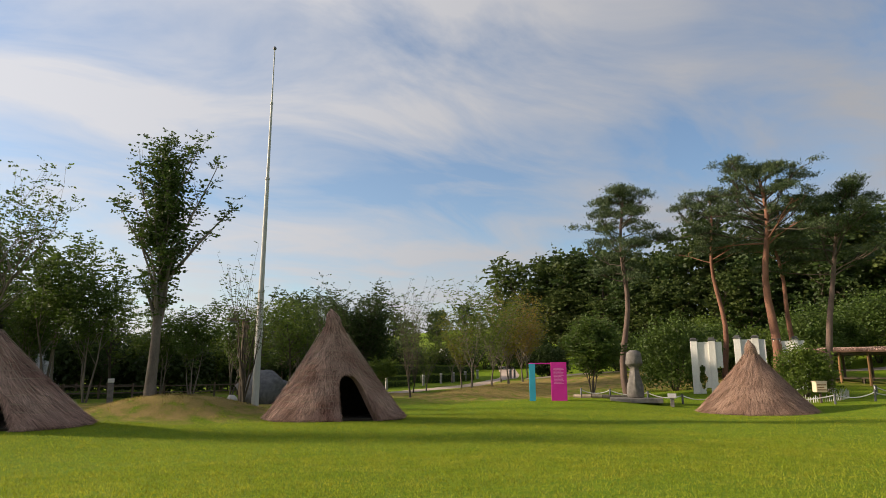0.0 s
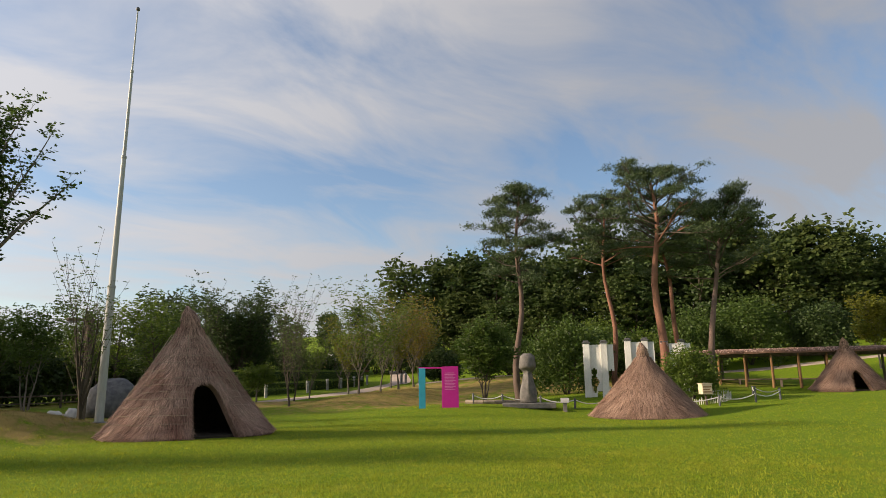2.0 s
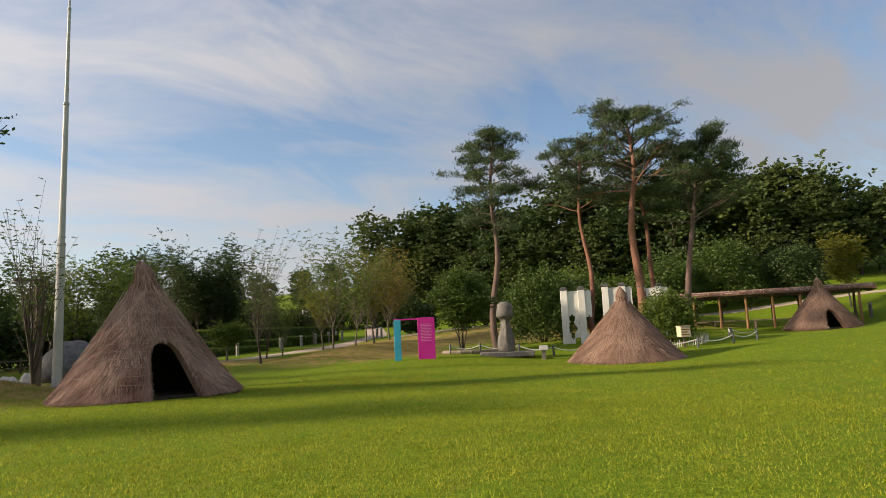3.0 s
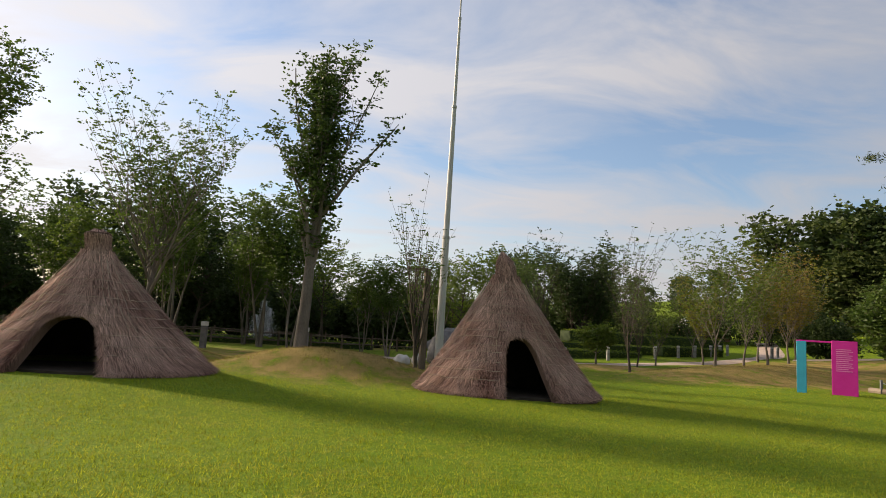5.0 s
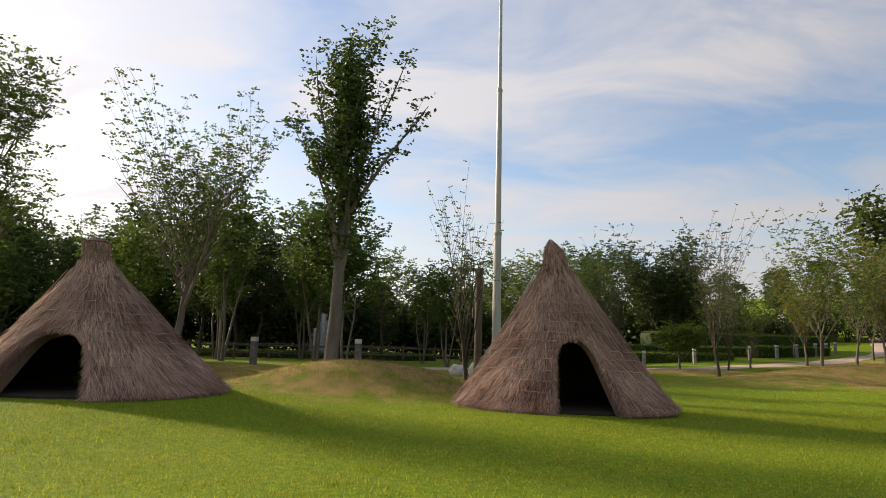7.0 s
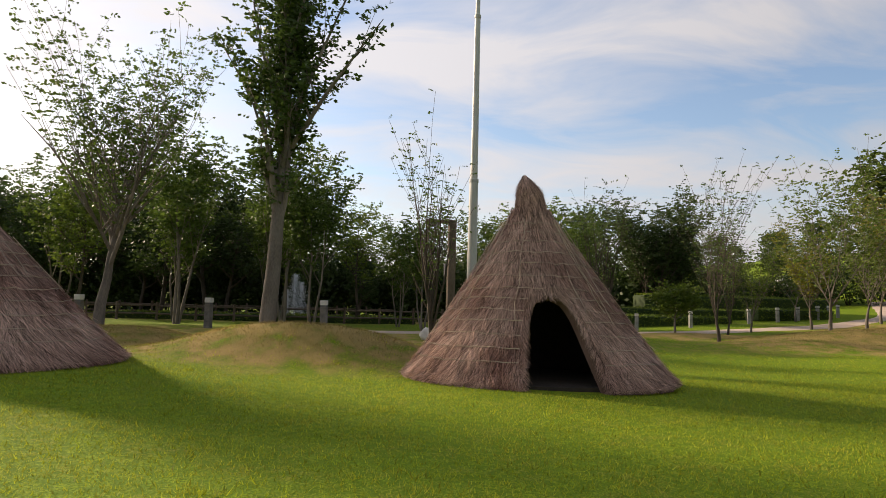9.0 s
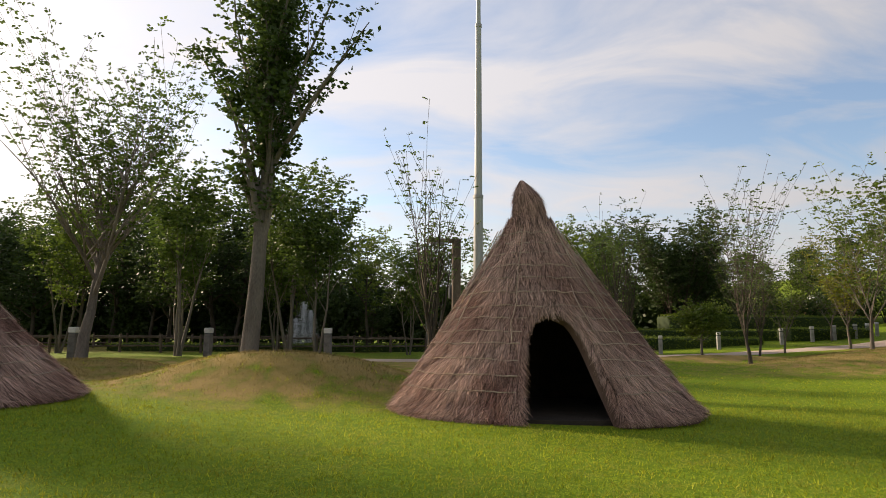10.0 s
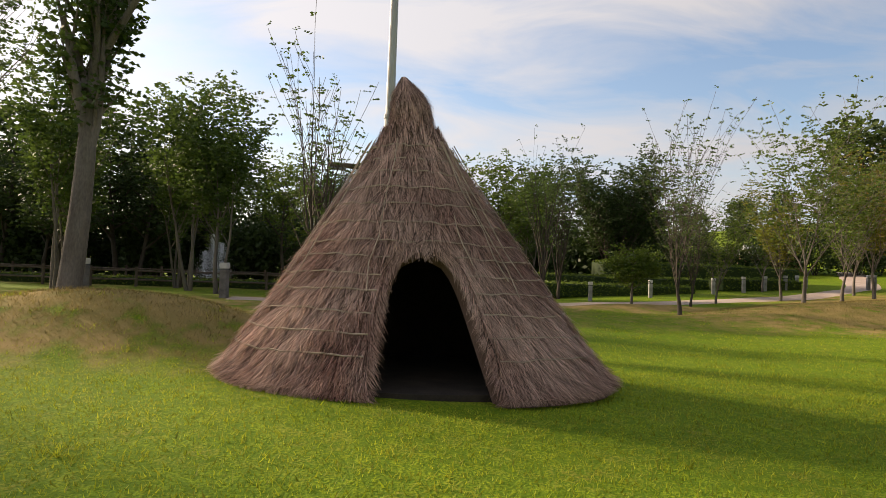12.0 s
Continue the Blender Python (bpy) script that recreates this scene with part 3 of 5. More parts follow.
def leaf_mesh(rng, tips, per, size, scatter, droop=0.2, long=1.7):
    """Many small pointed leaves about the twig points."""
    P = np.array([tuple(t[0]) for t in tips])
    if per >= 5:
        # flat sprays of paired leaves
        P = np.repeat(P, max(1, round(per / 6)), 0)
        m = len(P)
        P = P + rng.normal(0, scatter * 0.6, (m, 3))
        ax = rng.normal(0, 1, (m, 3)); ax[:, 2] = np.abs(ax[:, 2]) * 0.5 - 0.1
        ax /= np.linalg.norm(ax, axis=1, keepdims=True)
        lv = np.cross(ax, (0, 0, 1.0)); lv /= np.linalg.norm(lv, axis=1, keepdims=True) + 1e-9
        reach = (scatter * 1.3 + size * 1.2) * rng.uniform(0.6, 1.3, (m, 1))
        pts, ways = [], []
        for k in range(6):
            side = (1, -1)[k % 2] if k < 5 else 0
            pts.append(P + ax * reach * (k // 2 + 0.5) / 3)
            ways.append(ax * 0.7 + lv * side + rng.normal(0, 0.22, (m, 3)) - (0, 0, droop))
        P, d = np.concatenate(pts), np.concatenate(ways)
        n = len(P)
    else:
        P = np.repeat(P, per, 0)
        n = len(P)
        P = P + rng.normal(0, scatter, (n, 3)) * (1, 1, 0.8)
        d = rng.normal(0, 1, (n, 3)); d[:, 2] = d[:, 2] * 0.6 - droop
    d /= np.linalg.norm(d, axis=1, keepdims=True)
    o = rng.normal(0, 1, (n, 3)); o[:, 2] *= 0.5
    s = np.cross(d, o); s /= np.linalg.norm(s, axis=1, keepdims=True) + 1e-9
    L = size * rng.uniform(0.6, 1.3, (n, 1))
    V = np.stack([P, P + d * L * 0.5 + s * L * 0.5 / long, P + d * L, P + d * L * 0.5 - s * L * 0.5 / long], 1).reshape(-1, 3)
    F = np.arange(n * 4).reshape(-1, 4)
    return V, F


def build_tree(name, label, x, y, rng_seed, height, trunk_r, leaf, bark, first=0.3, spread=2.0, limbs=(14, 5), levels=2, per=10, size=0.12, scatter=0.15, turn=0, category="tree", group="", sink=0.08, sides=6, fine=0.0, **kw):
    rng = np.random.default_rng(rng_seed)
    lines, tips = skeleton(rng, height, trunk_r, first, spread, limbs, levels, **kw)
    ob = thing(name, label, category, x, y, gz(x, y) - sink, turn, group)
    boughs = bmesh.new()
    for pts, rad in lines:
        if rad[0] < fine:
            continue
        if len(pts) == 7:
            bm = bmesh.new()
            tube(bm, pts, rad, sides, False)
            part("trunk", bm, bark, ob, smooth=True)
        else:
            tube(boughs, pts, rad, sides if rad[0] > 0.03 else 3, False)
    tagged(part("branchwork", boughs, bark, ob, smooth=True), kind="stuff")
    V, F = leaf_mesh(rng, tips, per, size, scatter)
    tagged(raw("crown", V, F, leaf, ob), kind="stuff")
    return ob


def again(ob, x, y, turn, scale=1.0, sink=0.08):
    c = copy_thing(ob, pose(x, y, gz(x, y) - sink, 0, 0, turn))
    c.scale = (scale, scale, scale)
    return c


R1 = random.Random(4)
oval = lambda s: 0.55 + 0.45 * math.sin(min(1, s * 1.15) * math.pi * 0.75 + 0.4) if s < 0.9 else 0.45
spire = lambda s: 0.9 - 0.55 * s
# tall upright tree on the mound
build_tree("tall_tree", "tall upright dark green tree with grey trunk beside the mound", -6.42, 2.5, 11, 9.2, 0.22, LEAF_TALL, BARK, 0.24, 2.5, (23, 7), 2, 17, 0.14, 0.15, rise=0.76, wav=0.06, shape=lambda q: 1.0 - 0.42 * q, lean=(0.035, 0), sides=10,
           arms=((0.52, (0.36, 0, 0.9), 5.4), (0.52, (-0.26, 0.1, 0.9), 5.4), (0.48, (0.72, -0.1, 0.8), 4.4), (0.66, (0.30, -0.2, 0.9), 4.2), (0.5, (-0.5, 0, 0.8), 3.2)))
build_tree("airy_tree", "airy round-headed tree with many thin upright stems", -13.3, 6.0, 12, 4.7, 0.19, LEAF_MID, BARK, 0.40, 5.0, (14, 13), 2, 15, 0.13, 0.15, rise=0.64, wav=0.08, sides=8)
build_tree("leafy_tree", "green leafy park tree with a grey trunk", -18.8, 2.2, 13, 7.4, 0.2, LEAF_MID, BARK, 0.34, 4.0, (14, 11), 2, 18, 0.13, 0.15, rise=0.62, shape=oval, sides=8)
# thin half-bare tree behind the hut
sp = build_tree("sparse_tree", "slender half-bare tree with upright twigs", -2.6, 5.8, 14, 3.2, 0.10, LEAF_MID, BARK_DARK, 0.15, 3.4, (13, 5), 2, 7, 0.085, 0.07, rise=0.82, wav=0.05)
# young trees by the path
sap = build_tree("sapling", "thin sapling with sparse upright twigs by the path", 8.2, 13.4, 15, 1.7, 0.085, LEAF_MID, BARK_DARK, 0.45, 4.4, (9, 11), 2, 6, 0.085, 0.07, rise=0.80)
bush = build_tree("small_tree", "little round-headed tree on a short stem", 7.7, 18.0, 16, 1.7, 0.07, LEAF_LIGHT, BARK, 0.42, 1.0, (14, 5), 2, 18, 0.13, 0.15, rise=0.4)
lt = build_tree("path_tree", "slender light-green tree with layered sprays of leaves", 14.2, 17.0, 17, 2.3, 0.10, LEAF_LIGHT, BARK, 0.5, 4.3, (8, 12), 2, 11, 0.13, 0.13, rise=0.66, group="slender trees along the path")
yl = build_tree("path_tree", "slender tree with yellowing leaves along the path", 19.6, 21.3, 18, 2.2, 0.10, LEAF_YELLOW, BARK, 0.5, 3.8, (8, 13), 2, 13, 0.13, 0.14, rise=0.68, group="slender trees along the path")
ru = build_tree("path_tree", "slender tree with rusty autumn leaves along the path", 22.4, 23.8, 19, 2.2, 0.10, LEAF_RUST, BARK, 0.5, 4.0, (8, 13), 2, 14, 0.13, 0.14, rise=0.68, group="slender trees along the path")
for x, y, k, s in ((17.2, 19.6, lt, 0.9), (16.0, 22.6, yl, 0.85), (21.3, 25.7, lt, 0.95), (12.0, 20.2, lt, 0.62), (24.3, 26.2, yl, 0.95), (18.3, 29.6, lt, 0.8), (26.6, 29.5, ru, 0.9)):
    again(k, x, y, R1.uniform(0, 360), s)
# woods beyond the fence
w1 = build_tree("wood_tree", "dark green tree of the wood behind the fence", -20, 30, 21, 7.4, 0.16, LEAF_DARK, BARK_DARK, 0.22, 3.0, (13, 7), 2, 12, 0.26, 0.28, rise=0.4, shape=oval, group="trees behind the fence", fine=0.02)
w2 = build_tree("wood_tree", "mid-green forked tree of the wood behind the fence", -14, 22.5, 22, 5.2, 0.12, LEAF_MID, BARK, 0.42, 2.5, (7, 7), 2, 10, 0.16, 0.18, rise=0.62, stems=3, group="trees behind the fence", fine=0.012)
w3 = build_tree("wood_tree", "light green tree of the wood behind the fence", -9.5, 25.5, 23, 6.2, 0.12, LEAF_LIGHT, BARK_DARK, 0.3, 2.4, (12, 7), 2, 15, 0.16, 0.2, rise=0.5, shape=oval, group="trees behind the fence", fine=0.012)
for i in range(46):
    x = -52 + i * 1.28 + R1.uniform(-1.2, 1.2)
    y = 31 + (i * 7 % 4) * 3.6 + R1.uniform(-1, 1)
    again(R1.choice((w1, w1, w3)), x, y, R1.uniform(0, 360), R1.uniform(0.62, 1.1) * (0.78 if -15 < x < 4 else 1.0) + (0.25 if x < -20 else 0))
for x, y, k, s in ((-10.2, 18.5, w2, 1.1), (-12.4, 20.5, w2, 1.35), (-16.6, 17.0, w2, 1.3), (-18.5, 20.3, w2, 1.0), (-21.5, 16.5, w3, 1.0), (-24.5, 19, w2, 1.1), (-6.3, 22, w2, 0.8), (-4.4, 18.0, w2, 0.78),
                   (-1.5, 25, w2, 0.9), (-0.2, 19.5, w3, 0.85), (2.6, 24, w3, 0.95), (-27, 12, w1, 0.9), (-31, 15, w1, 1.0), (-24, 9, w3, 1.0), (-34, 8, w1, 1.1), (-30, 3, w1, 0.9), (-38, 18, w1, 1.1), (-22, 25, w1, 0.95), (4.4, 30, w2, 1.0)):
    again(k, x, y, R1.uniform(0, 360), s)
# round dark trees behind the hut
dome = build_tree("round_tree", "broad dark round-headed tree beyond the hedges", 10.6, 36, 25, 4.0, 0.22, LEAF_DARK, BARK_DARK, 0.3, 5.0, (10, 8), 2, 24, 0.2, 0.27, rise=0.6, stems=3)
again(dome, 13.5, 40, 120, 0.72)
again(sp, 4.1, 19.6, 70, 1.05)
again(sap, 9.9, 17.4, 140, 0.8)
again(sp, 5.4, 23.5, 170, 1.0)

# ---- hill wood ----
h1 = build_tree("hill_tree", "dense dark green tree of the wooded hill", 40, 54, 31, 12.0, 0.3, LEAF_HILL, BARK_DARK, 0.12, 4.8, (15, 4), 2, 14, 0.62, 0.52, rise=0.35, shape=oval, group="trees of the wooded hill", fine=0.03)
h2 = build_tree("hill_tree", "tall dark green tree of the wooded hill", 44, 50, 32, 13.0, 0.3, LEAF_DARK, BARK_DARK, 0.14, 4.4, (15, 4), 2, 14, 0.62, 0.52, rise=0.42, shape=oval, group="trees of the wooded hill", fine=0.03)
h3 = build_tree("hill_tree", "broad green tree of the wooded hill", 50, 46, 33, 10.5, 0.3, LEAF_HILL, BARK_DARK, 0.06, 5.2, (15, 4), 2, 14, 0.62, 0.54, rise=0.3, shape=oval, group="trees of the wooded hill", fine=0.03)
for k in range(30):
    again(R1.choice((h1, h2, h3)), -46 + k * 3.1, 84 + R1.uniform(-5, 5), R1.uniform(0, 360), R1.uniform(0.42, 0.56) * (1.15 if k < 16 else 1.0), 0.2)
RIDGE = ((47, 55), (50, 49), (54, 41), (62, 33), (68, 24), (74, 15), (84, 10), (98, 8), (116, 4))
for row in range(3):
    for k in range(len(RIDGE) - 1):
        (ax, ay), (bx, by) = RIDGE[k], RIDGE[k + 1]
        for s in (0.0, 0.36, 0.7):
            x = ax + (bx - ax) * s + row * 4.6 * 0.74 + R1.uniform(-1.2, 1.2) - 6
            y = ay + (by - ay) * s + row * 4.6 * 0.67 + R1.uniform(-1.2, 1.2) - 3
            again(R1.choice((h1, h2, h3)), x, y, R1.uniform(0, 360), R1.uniform(0.75, 1.0) * (0.8 if row == 0 else 1.0) * (1.12 if 58 < x < 80 else 0.72 if x >= 80 else 1.0), 0.2)


# ---- pines ----
def pine(label, x, y, seed, height, r, bark, bend, crown_from, reach, pads, fork=False):
    rng = np.random.default_rng(seed)
    ob = thing("pine_tree", label, "pine tree", x, y, gz(x, y) - 0.1, group="tall red pines")
    n = 12
    pts = [Vector((bend[0] * (k / n) ** 1.4 + 0.18 * math.sin(k * 0.9 + seed), bend[1] * (k / n) ** 1.4 + 0.15 * math.sin(k * 0.7 + seed * 2), height * k / n)) for k in range(n + 1)]
    pts[0] = Vector((0, 0, 0))
    rad = [r * (1.25 if k == 0 else 1 - 0.72 * k / n) for k in range(n + 1)]
    bm = bmesh.new()
    tube(bm, pts, rad, 9, False)
    part("trunk", bm, bark, ob, smooth=True)
    tips = []
    for i in range(pads):
        s = crown_from + (1 - crown_from) * (i + rng.uniform(0, 1)) / pads
        f = min(s * n, n - 0.01)
        b = pts[int(f)].lerp(pts[int(f) + 1], f - int(f))
        hs = (s - crown_from) / (1 - crown_from)
        a = i * 2.4 + rng.uniform(-0.5, 0.5)
        ln = reach * (0.35 + 0.65 * math.sin(math.pi * min(1, 0.25 + hs * 0.75))) * rng.uniform(0.6, 1.15)
        d = Vector((math.cos(a), math.sin(a), rng.uniform(-0.05, 0.45) + hs * 0.3))
        line = [b]
        for k in range(5):
            d = (d + Vector((rng.normal(0, 0.22), rng.normal(0, 0.22), rng.normal(0.03, 0.16)))).normalized()
            line.append(line[-1] + d * ln / 5)
        bm = bmesh.new()
        tube(bm, line, [r * 0.22 * (1 - 0.8 * k / 5) for k in range(6)], 4, False)
        for k in ((4, 5) if i % 2 else (3, 5)):
            for j in range(3):
                e = line[k] + Vector((rng.normal(0, 0.5), rng.normal(0, 0.5), rng.uniform(0.0, 0.4))) * min(1, ln / 2.2)
                tube(bm, [line[k - 1], (line[k] + e) / 2, e], [0.025, 0.018, 0.008], 3, False)
                tips.append(e)
        part("limb", bm, bark if hs < 0.12 else BARK_DARK, ob)
    P = np.repeat(np.array([tuple(t) for t in tips]), 110, 0)
    m = len(P)
    P = P + rng.normal(0, 1, (m, 3)) * (0.24, 0.24, 0.11)
    d = rng.normal(0, 1, (m, 3)); d[:, 2] = np.abs(d[:, 2]) * 0.8 + 0.15
    d /= np.linalg.norm(d, axis=1, keepdims=True)
    sd = np.cross(d, rng.normal(0, 1, (m, 3))); sd /= np.linalg.norm(sd, axis=1, keepdims=True)
    L = rng.uniform(0.14, 0.26, (m, 1))
    V = np.stack([P - sd * 0.03, P + sd * 0.03, P + d * L], 1).reshape(-1, 3)
    tagged(raw("needles", V, np.arange(m * 3).reshape(-1, 3), NEEDLE, ob), kind="stuff")
    return ob


pine("tall straight pine with grey-brown bark and a tiered crown", 21.9, 9.5, 41, 13.6, 0.24, BARK_PINE_GREY, (0.3, -0.2), 0.53, 3.0, 30)
pine("tall pine with pinkish bark and sparse crown", 30.9, 9.6, 42, 13.9, 0.22, BARK_PINE, (-0.3, 0.2), 0.64, 3.4, 22)
pine("large red-barked pine with a wide umbrella crown", 29.7, 4.5, 43, 14.0, 0.33, BARK_PINE, (0.1, -0.1), 0.66, 4.3, 32)
pine("slim red-barked pine beside the large one", 33.7, 6.0, 44, 12.4, 0.22, BARK_PINE, (-1.1, 0.5), 0.7, 2.8, 16)
pine("leaning grey-brown pine with a flat dark crown", 33.3, 3.8, 45, 12.8, 0.25, BARK_PINE_GREY, (1.4, -1.6), 0.58, 3.9, 30)


# ---- shrubs and hedges ----
def shrub(name, label, x, y, rx, ry, h, n, size, leaf, seed, base=0.3):
    rng = np.random.default_rng(seed)
    ob = thing(name, label, "shrub", x, y, gz(x, y) - 0.05)
    th, ph = rng.random(n) * 6.283, np.arccos(rng.uniform(-0.7, 1, n))
    rr = rng.uniform(0.62, 1.03, n) * (1 + 0.22 * np.sin(th * 3 + seed) * np.sin(ph * 4) + 0.12 * np.sin(th * 7 + ph * 9))
    P = np.stack([np.cos(th) * np.sin(ph) * rx * rr, np.sin(th) * np.sin(ph) * ry * rr, base + (h - base) * (0.42 + 0.58 * np.cos(ph) * rr)], -1)
    P[:, 2] = np.maximum(P[:, 2], 0.1)
    V, F = leaf_mesh(rng, [(p,) for p in P], 3, size, size * 0.9)
    tagged(raw("foliage", V, F, leaf, ob), kind="stuff")
    for k in range(7):
        bm = bmesh.new()
        a = k * 0.9 + rng.uniform(-0.2, 0.2)
        e = Vector((math.cos(a) * rx * 0.6, math.sin(a) * ry * 0.6, h * 0.75))
        tube(bm, [Vector((math.cos(a) * 0.12, math.sin(a) * 0.12, 0)), e * 0.5 + Vector((0, 0, 0.1)), e], [0.05, 0.035, 0.012], 5, False)
        part("stem", bm, BARK_DARK, ob)
    return ob


def hedge(x0, y0, x1, y1, w, h, seed, dens=170):
    rng = np.random.default_rng(seed)
    L = math.hypot(x1 - x0, y1 - y0)
    a = math.degrees(math.atan2(y1 - y0, x1 - x0))
    cx, cy = (x0 + x1) / 2, (y0 + y1) / 2
    ob = thing("hedge", "clipped low green hedge along the path", "hedge", cx, cy, gz(cx, cy) - 0.1, a, "clipped hedges")
    bm = bmesh.new()
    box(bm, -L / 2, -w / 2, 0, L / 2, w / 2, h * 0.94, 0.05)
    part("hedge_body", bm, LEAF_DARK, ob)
    n = int(dens * (L * (w + 2 * h)))
    side = rng.random(n)
    k = 2 * h / (2 * h + w)
    P = np.stack([rng.uniform(-L / 2, L / 2, n), np.where(side < k, np.sign(rng.random(n) - 0.5) * w / 2, rng.uniform(-w / 2, w / 2, n)), np.where(side < k, rng.uniform(0.05, h, n), h)], -1)
    V, F = leaf_mesh(rng, [(p,) for p in P], 1, 0.13, 0.035)
    tagged(raw("foliage", V, F, HEDGE, ob), kind="stuff")


build_tree("shrub", "many-stemmed open green shrub beside the stone head", 17.8, 7.7, 51, 3.3, 0.085, LEAF_MID, BARK_DARK, 0.34, 1.7, (9, 6), 2, 16, 0.15, 0.16, rise=0.55, stems=5, category="shrub")
shrub("round_bush", "large round leafy green bush behind the white wall", 26.9, 10.5, 2.5, 2.5, 5.0, 4600, 0.2, LEAF_MID, 52)
shrub("round_bush", "light green leafy bush beside the white walls", 27.4, 0.9, 1.5, 1.4, 2.9, 2600, 0.16, LEAF_LIGHT, 53)
for x, y, rx, h, lf, sd in ((34, 14, 3.0, 3.6, LEAF_MID, 54), (38, 12.5, 2.6, 3.2, LEAF_LIGHT, 55), (47.0, 15.0, 3.0, 5.4, LEAF_MID, 56), (52.5, 12.5, 3.4, 6.4, LEAF_MID, 57), (57, 8.0, 2.8, 5.0, LEAF_DARK, 58), (31.5, 22.5, 2.4, 3.4, LEAF_MID, 59), (27.5, 27.5, 1.6, 2.8, LEAF_DARK, 60), (36.5, 16.5, 2.4, 4.2, LEAF_LIGHT, 61)):
    shrub("shrub", "leafy green shrub at the edge of the lawn", x, y, rx, rx, h, int(1500 * rx), 0.24, lf, sd)
yt = build_tree("young_tree", "yellow-green leafy young tree behind the shelter", 51.4, 1.2, 64, 3.6, 0.08, LEAF_YELLOW, BARK, 0.3, 2.2, (13, 7), 2, 16, 0.17, 0.2, rise=0.62)
build_tree("young_tree", "green leafy young tree behind the shelter", 48.6, -4.0, 65, 3.0, 0.08, LEAF_MID, BARK, 0.35, 1.6, (13, 6), 2, 18, 0.17, 0.2, rise=0.45)
hedge(2.5, 24.2, 13.5, 28.2, 1.2, 0.75, 70)
hedge(3.5, 28.6, 17.5, 32.8, 1.4, 1.0, 71, 120)
hedge(9.5, 34.5, 24.0, 38.0, 2.0, 1.6, 72, 90)
hedge(-24, 22.5, -6, 26.5, 0.9, 0.55, 73, 110)
hedge(15.8, 30.2, 21.6, 32.6, 1.2, 0.8, 74, 120)


for i in range(30):
    x = -50 + i * 2.1 + R1.uniform(-0.5, 0.5)
    shrub("undergrowth_bush", "dark undergrowth bush in the wood behind the fence", x, 35 + 2.5 * math.sin(i * 1.7) + (0 if x < 0 else 5), 2.2, 1.6, R1.uniform(3.2, 4.8), 750, 0.38, LEAF_DARK, 200 + i)


# ---- tall pole, wooden lamp ----
def tall_pole(x, y):
    ob = thing("flag_pole", "very tall slender tapering white metal pole", "pole", x, y, gz(x, y) - 0.05)
    bm = bmesh.new()
    H = 19.85
    zs = [0, 0.02, 6.0, 6.01, 12.2, 12.21, 16.6, 16.61, H]
    rs = [0.20, 0.19, 0.155, 0.135, 0.105, 0.085, 0.062, 0.042, 0.03]
    lathe(bm, list(zip(rs, zs)), 16)
    part("shaft", bm, POLE, ob, smooth=False)
    for z, r in ((6.0, 0.165), (12.2, 0.115), (16.6, 0.07)):
        bm = bmesh.new()
        lathe(bm, [(r, z - 0.08), (r + 0.008, z - 0.06), (r + 0.008, z + 0.04), (r - 0.01, z + 0.06)], 16)
        part("joint_ring", bm, POLE, ob)
    bm = bmesh.new()
    lathe(bm, [(0.03, H), (0.09, H + 0.05), (0.10, H + 0.12), (0.05, H + 0.2), (0.015, H + 0.22)], 12)
    part("finial", bm, METAL, ob)
    bm = bmesh.new()
    lathe(bm, [(0.34, 0), (0.34, 0.06), (0.21, 0.1)], 20)
    part("base_flange", bm, METAL, ob)


tall_pole(-1.63, 9.6)


def wood_lamp(x, y):
    ob = thing("street_lamp", "dark wooden park lamp post with a flat arm on top", "lamp", x, y, gz(x, y) - 0.05, 200)
    bm = bmesh.new()
    box(bm, -0.13, -0.13, 0, 0.13, 0.13, 4.4, 0.02)
    part("post", bm, WOOD, ob)
    bm = bmesh.new()
    box(bm, -0.15, -0.12, 4.38, 0.95, 0.12, 4.5, 0.02)
    part("arm", bm, WOOD, ob)
    bm = bmesh.new()
    box(bm, 0.45, -0.10, 4.3, 0.9, 0.10, 4.38, 0.015)
    part("lamp_head", bm, METAL, ob)
    bm = bmesh.new()
    box(bm, -0.05, -0.3, 2.5, 0.2, -0.12, 2.95, 0.02)
    part("speaker_box", bm, METAL, ob)


wood_lamp(-2.35, 9.3)


# ---- boulders ----
for x, y, rx, ry, rz, m, sd, lb in ((-3.3, 11.4, 0.42, 0.36, 0.30, BOULDER, 1, "pale rounded boulder on the grass"), (-2.55, 11.9, 0.34, 0.3, 0.34, BOULDER, 2, "pale rounded boulder on the grass"), (-0.9, 13.2, 1.4, 1.15, 1.2, CAPSTONE, 3, "large dark boulder behind the pole"), (0.25, 13.6, 0.7, 0.7, 0.8, CAPSTONE, 4, "dark boulder behind the pole")):
    bm = bmesh.new()
    blob(bm, rx, ry, rz, sd * 9.1, 0.3)
    o = part("boulder", bm, m, smooth=True)
    o.matrix_basis = pose(x, y, gz(x, y) + rz * 0.55, 0, 0, sd * 50)
    tagged(o, lb, "boulder")


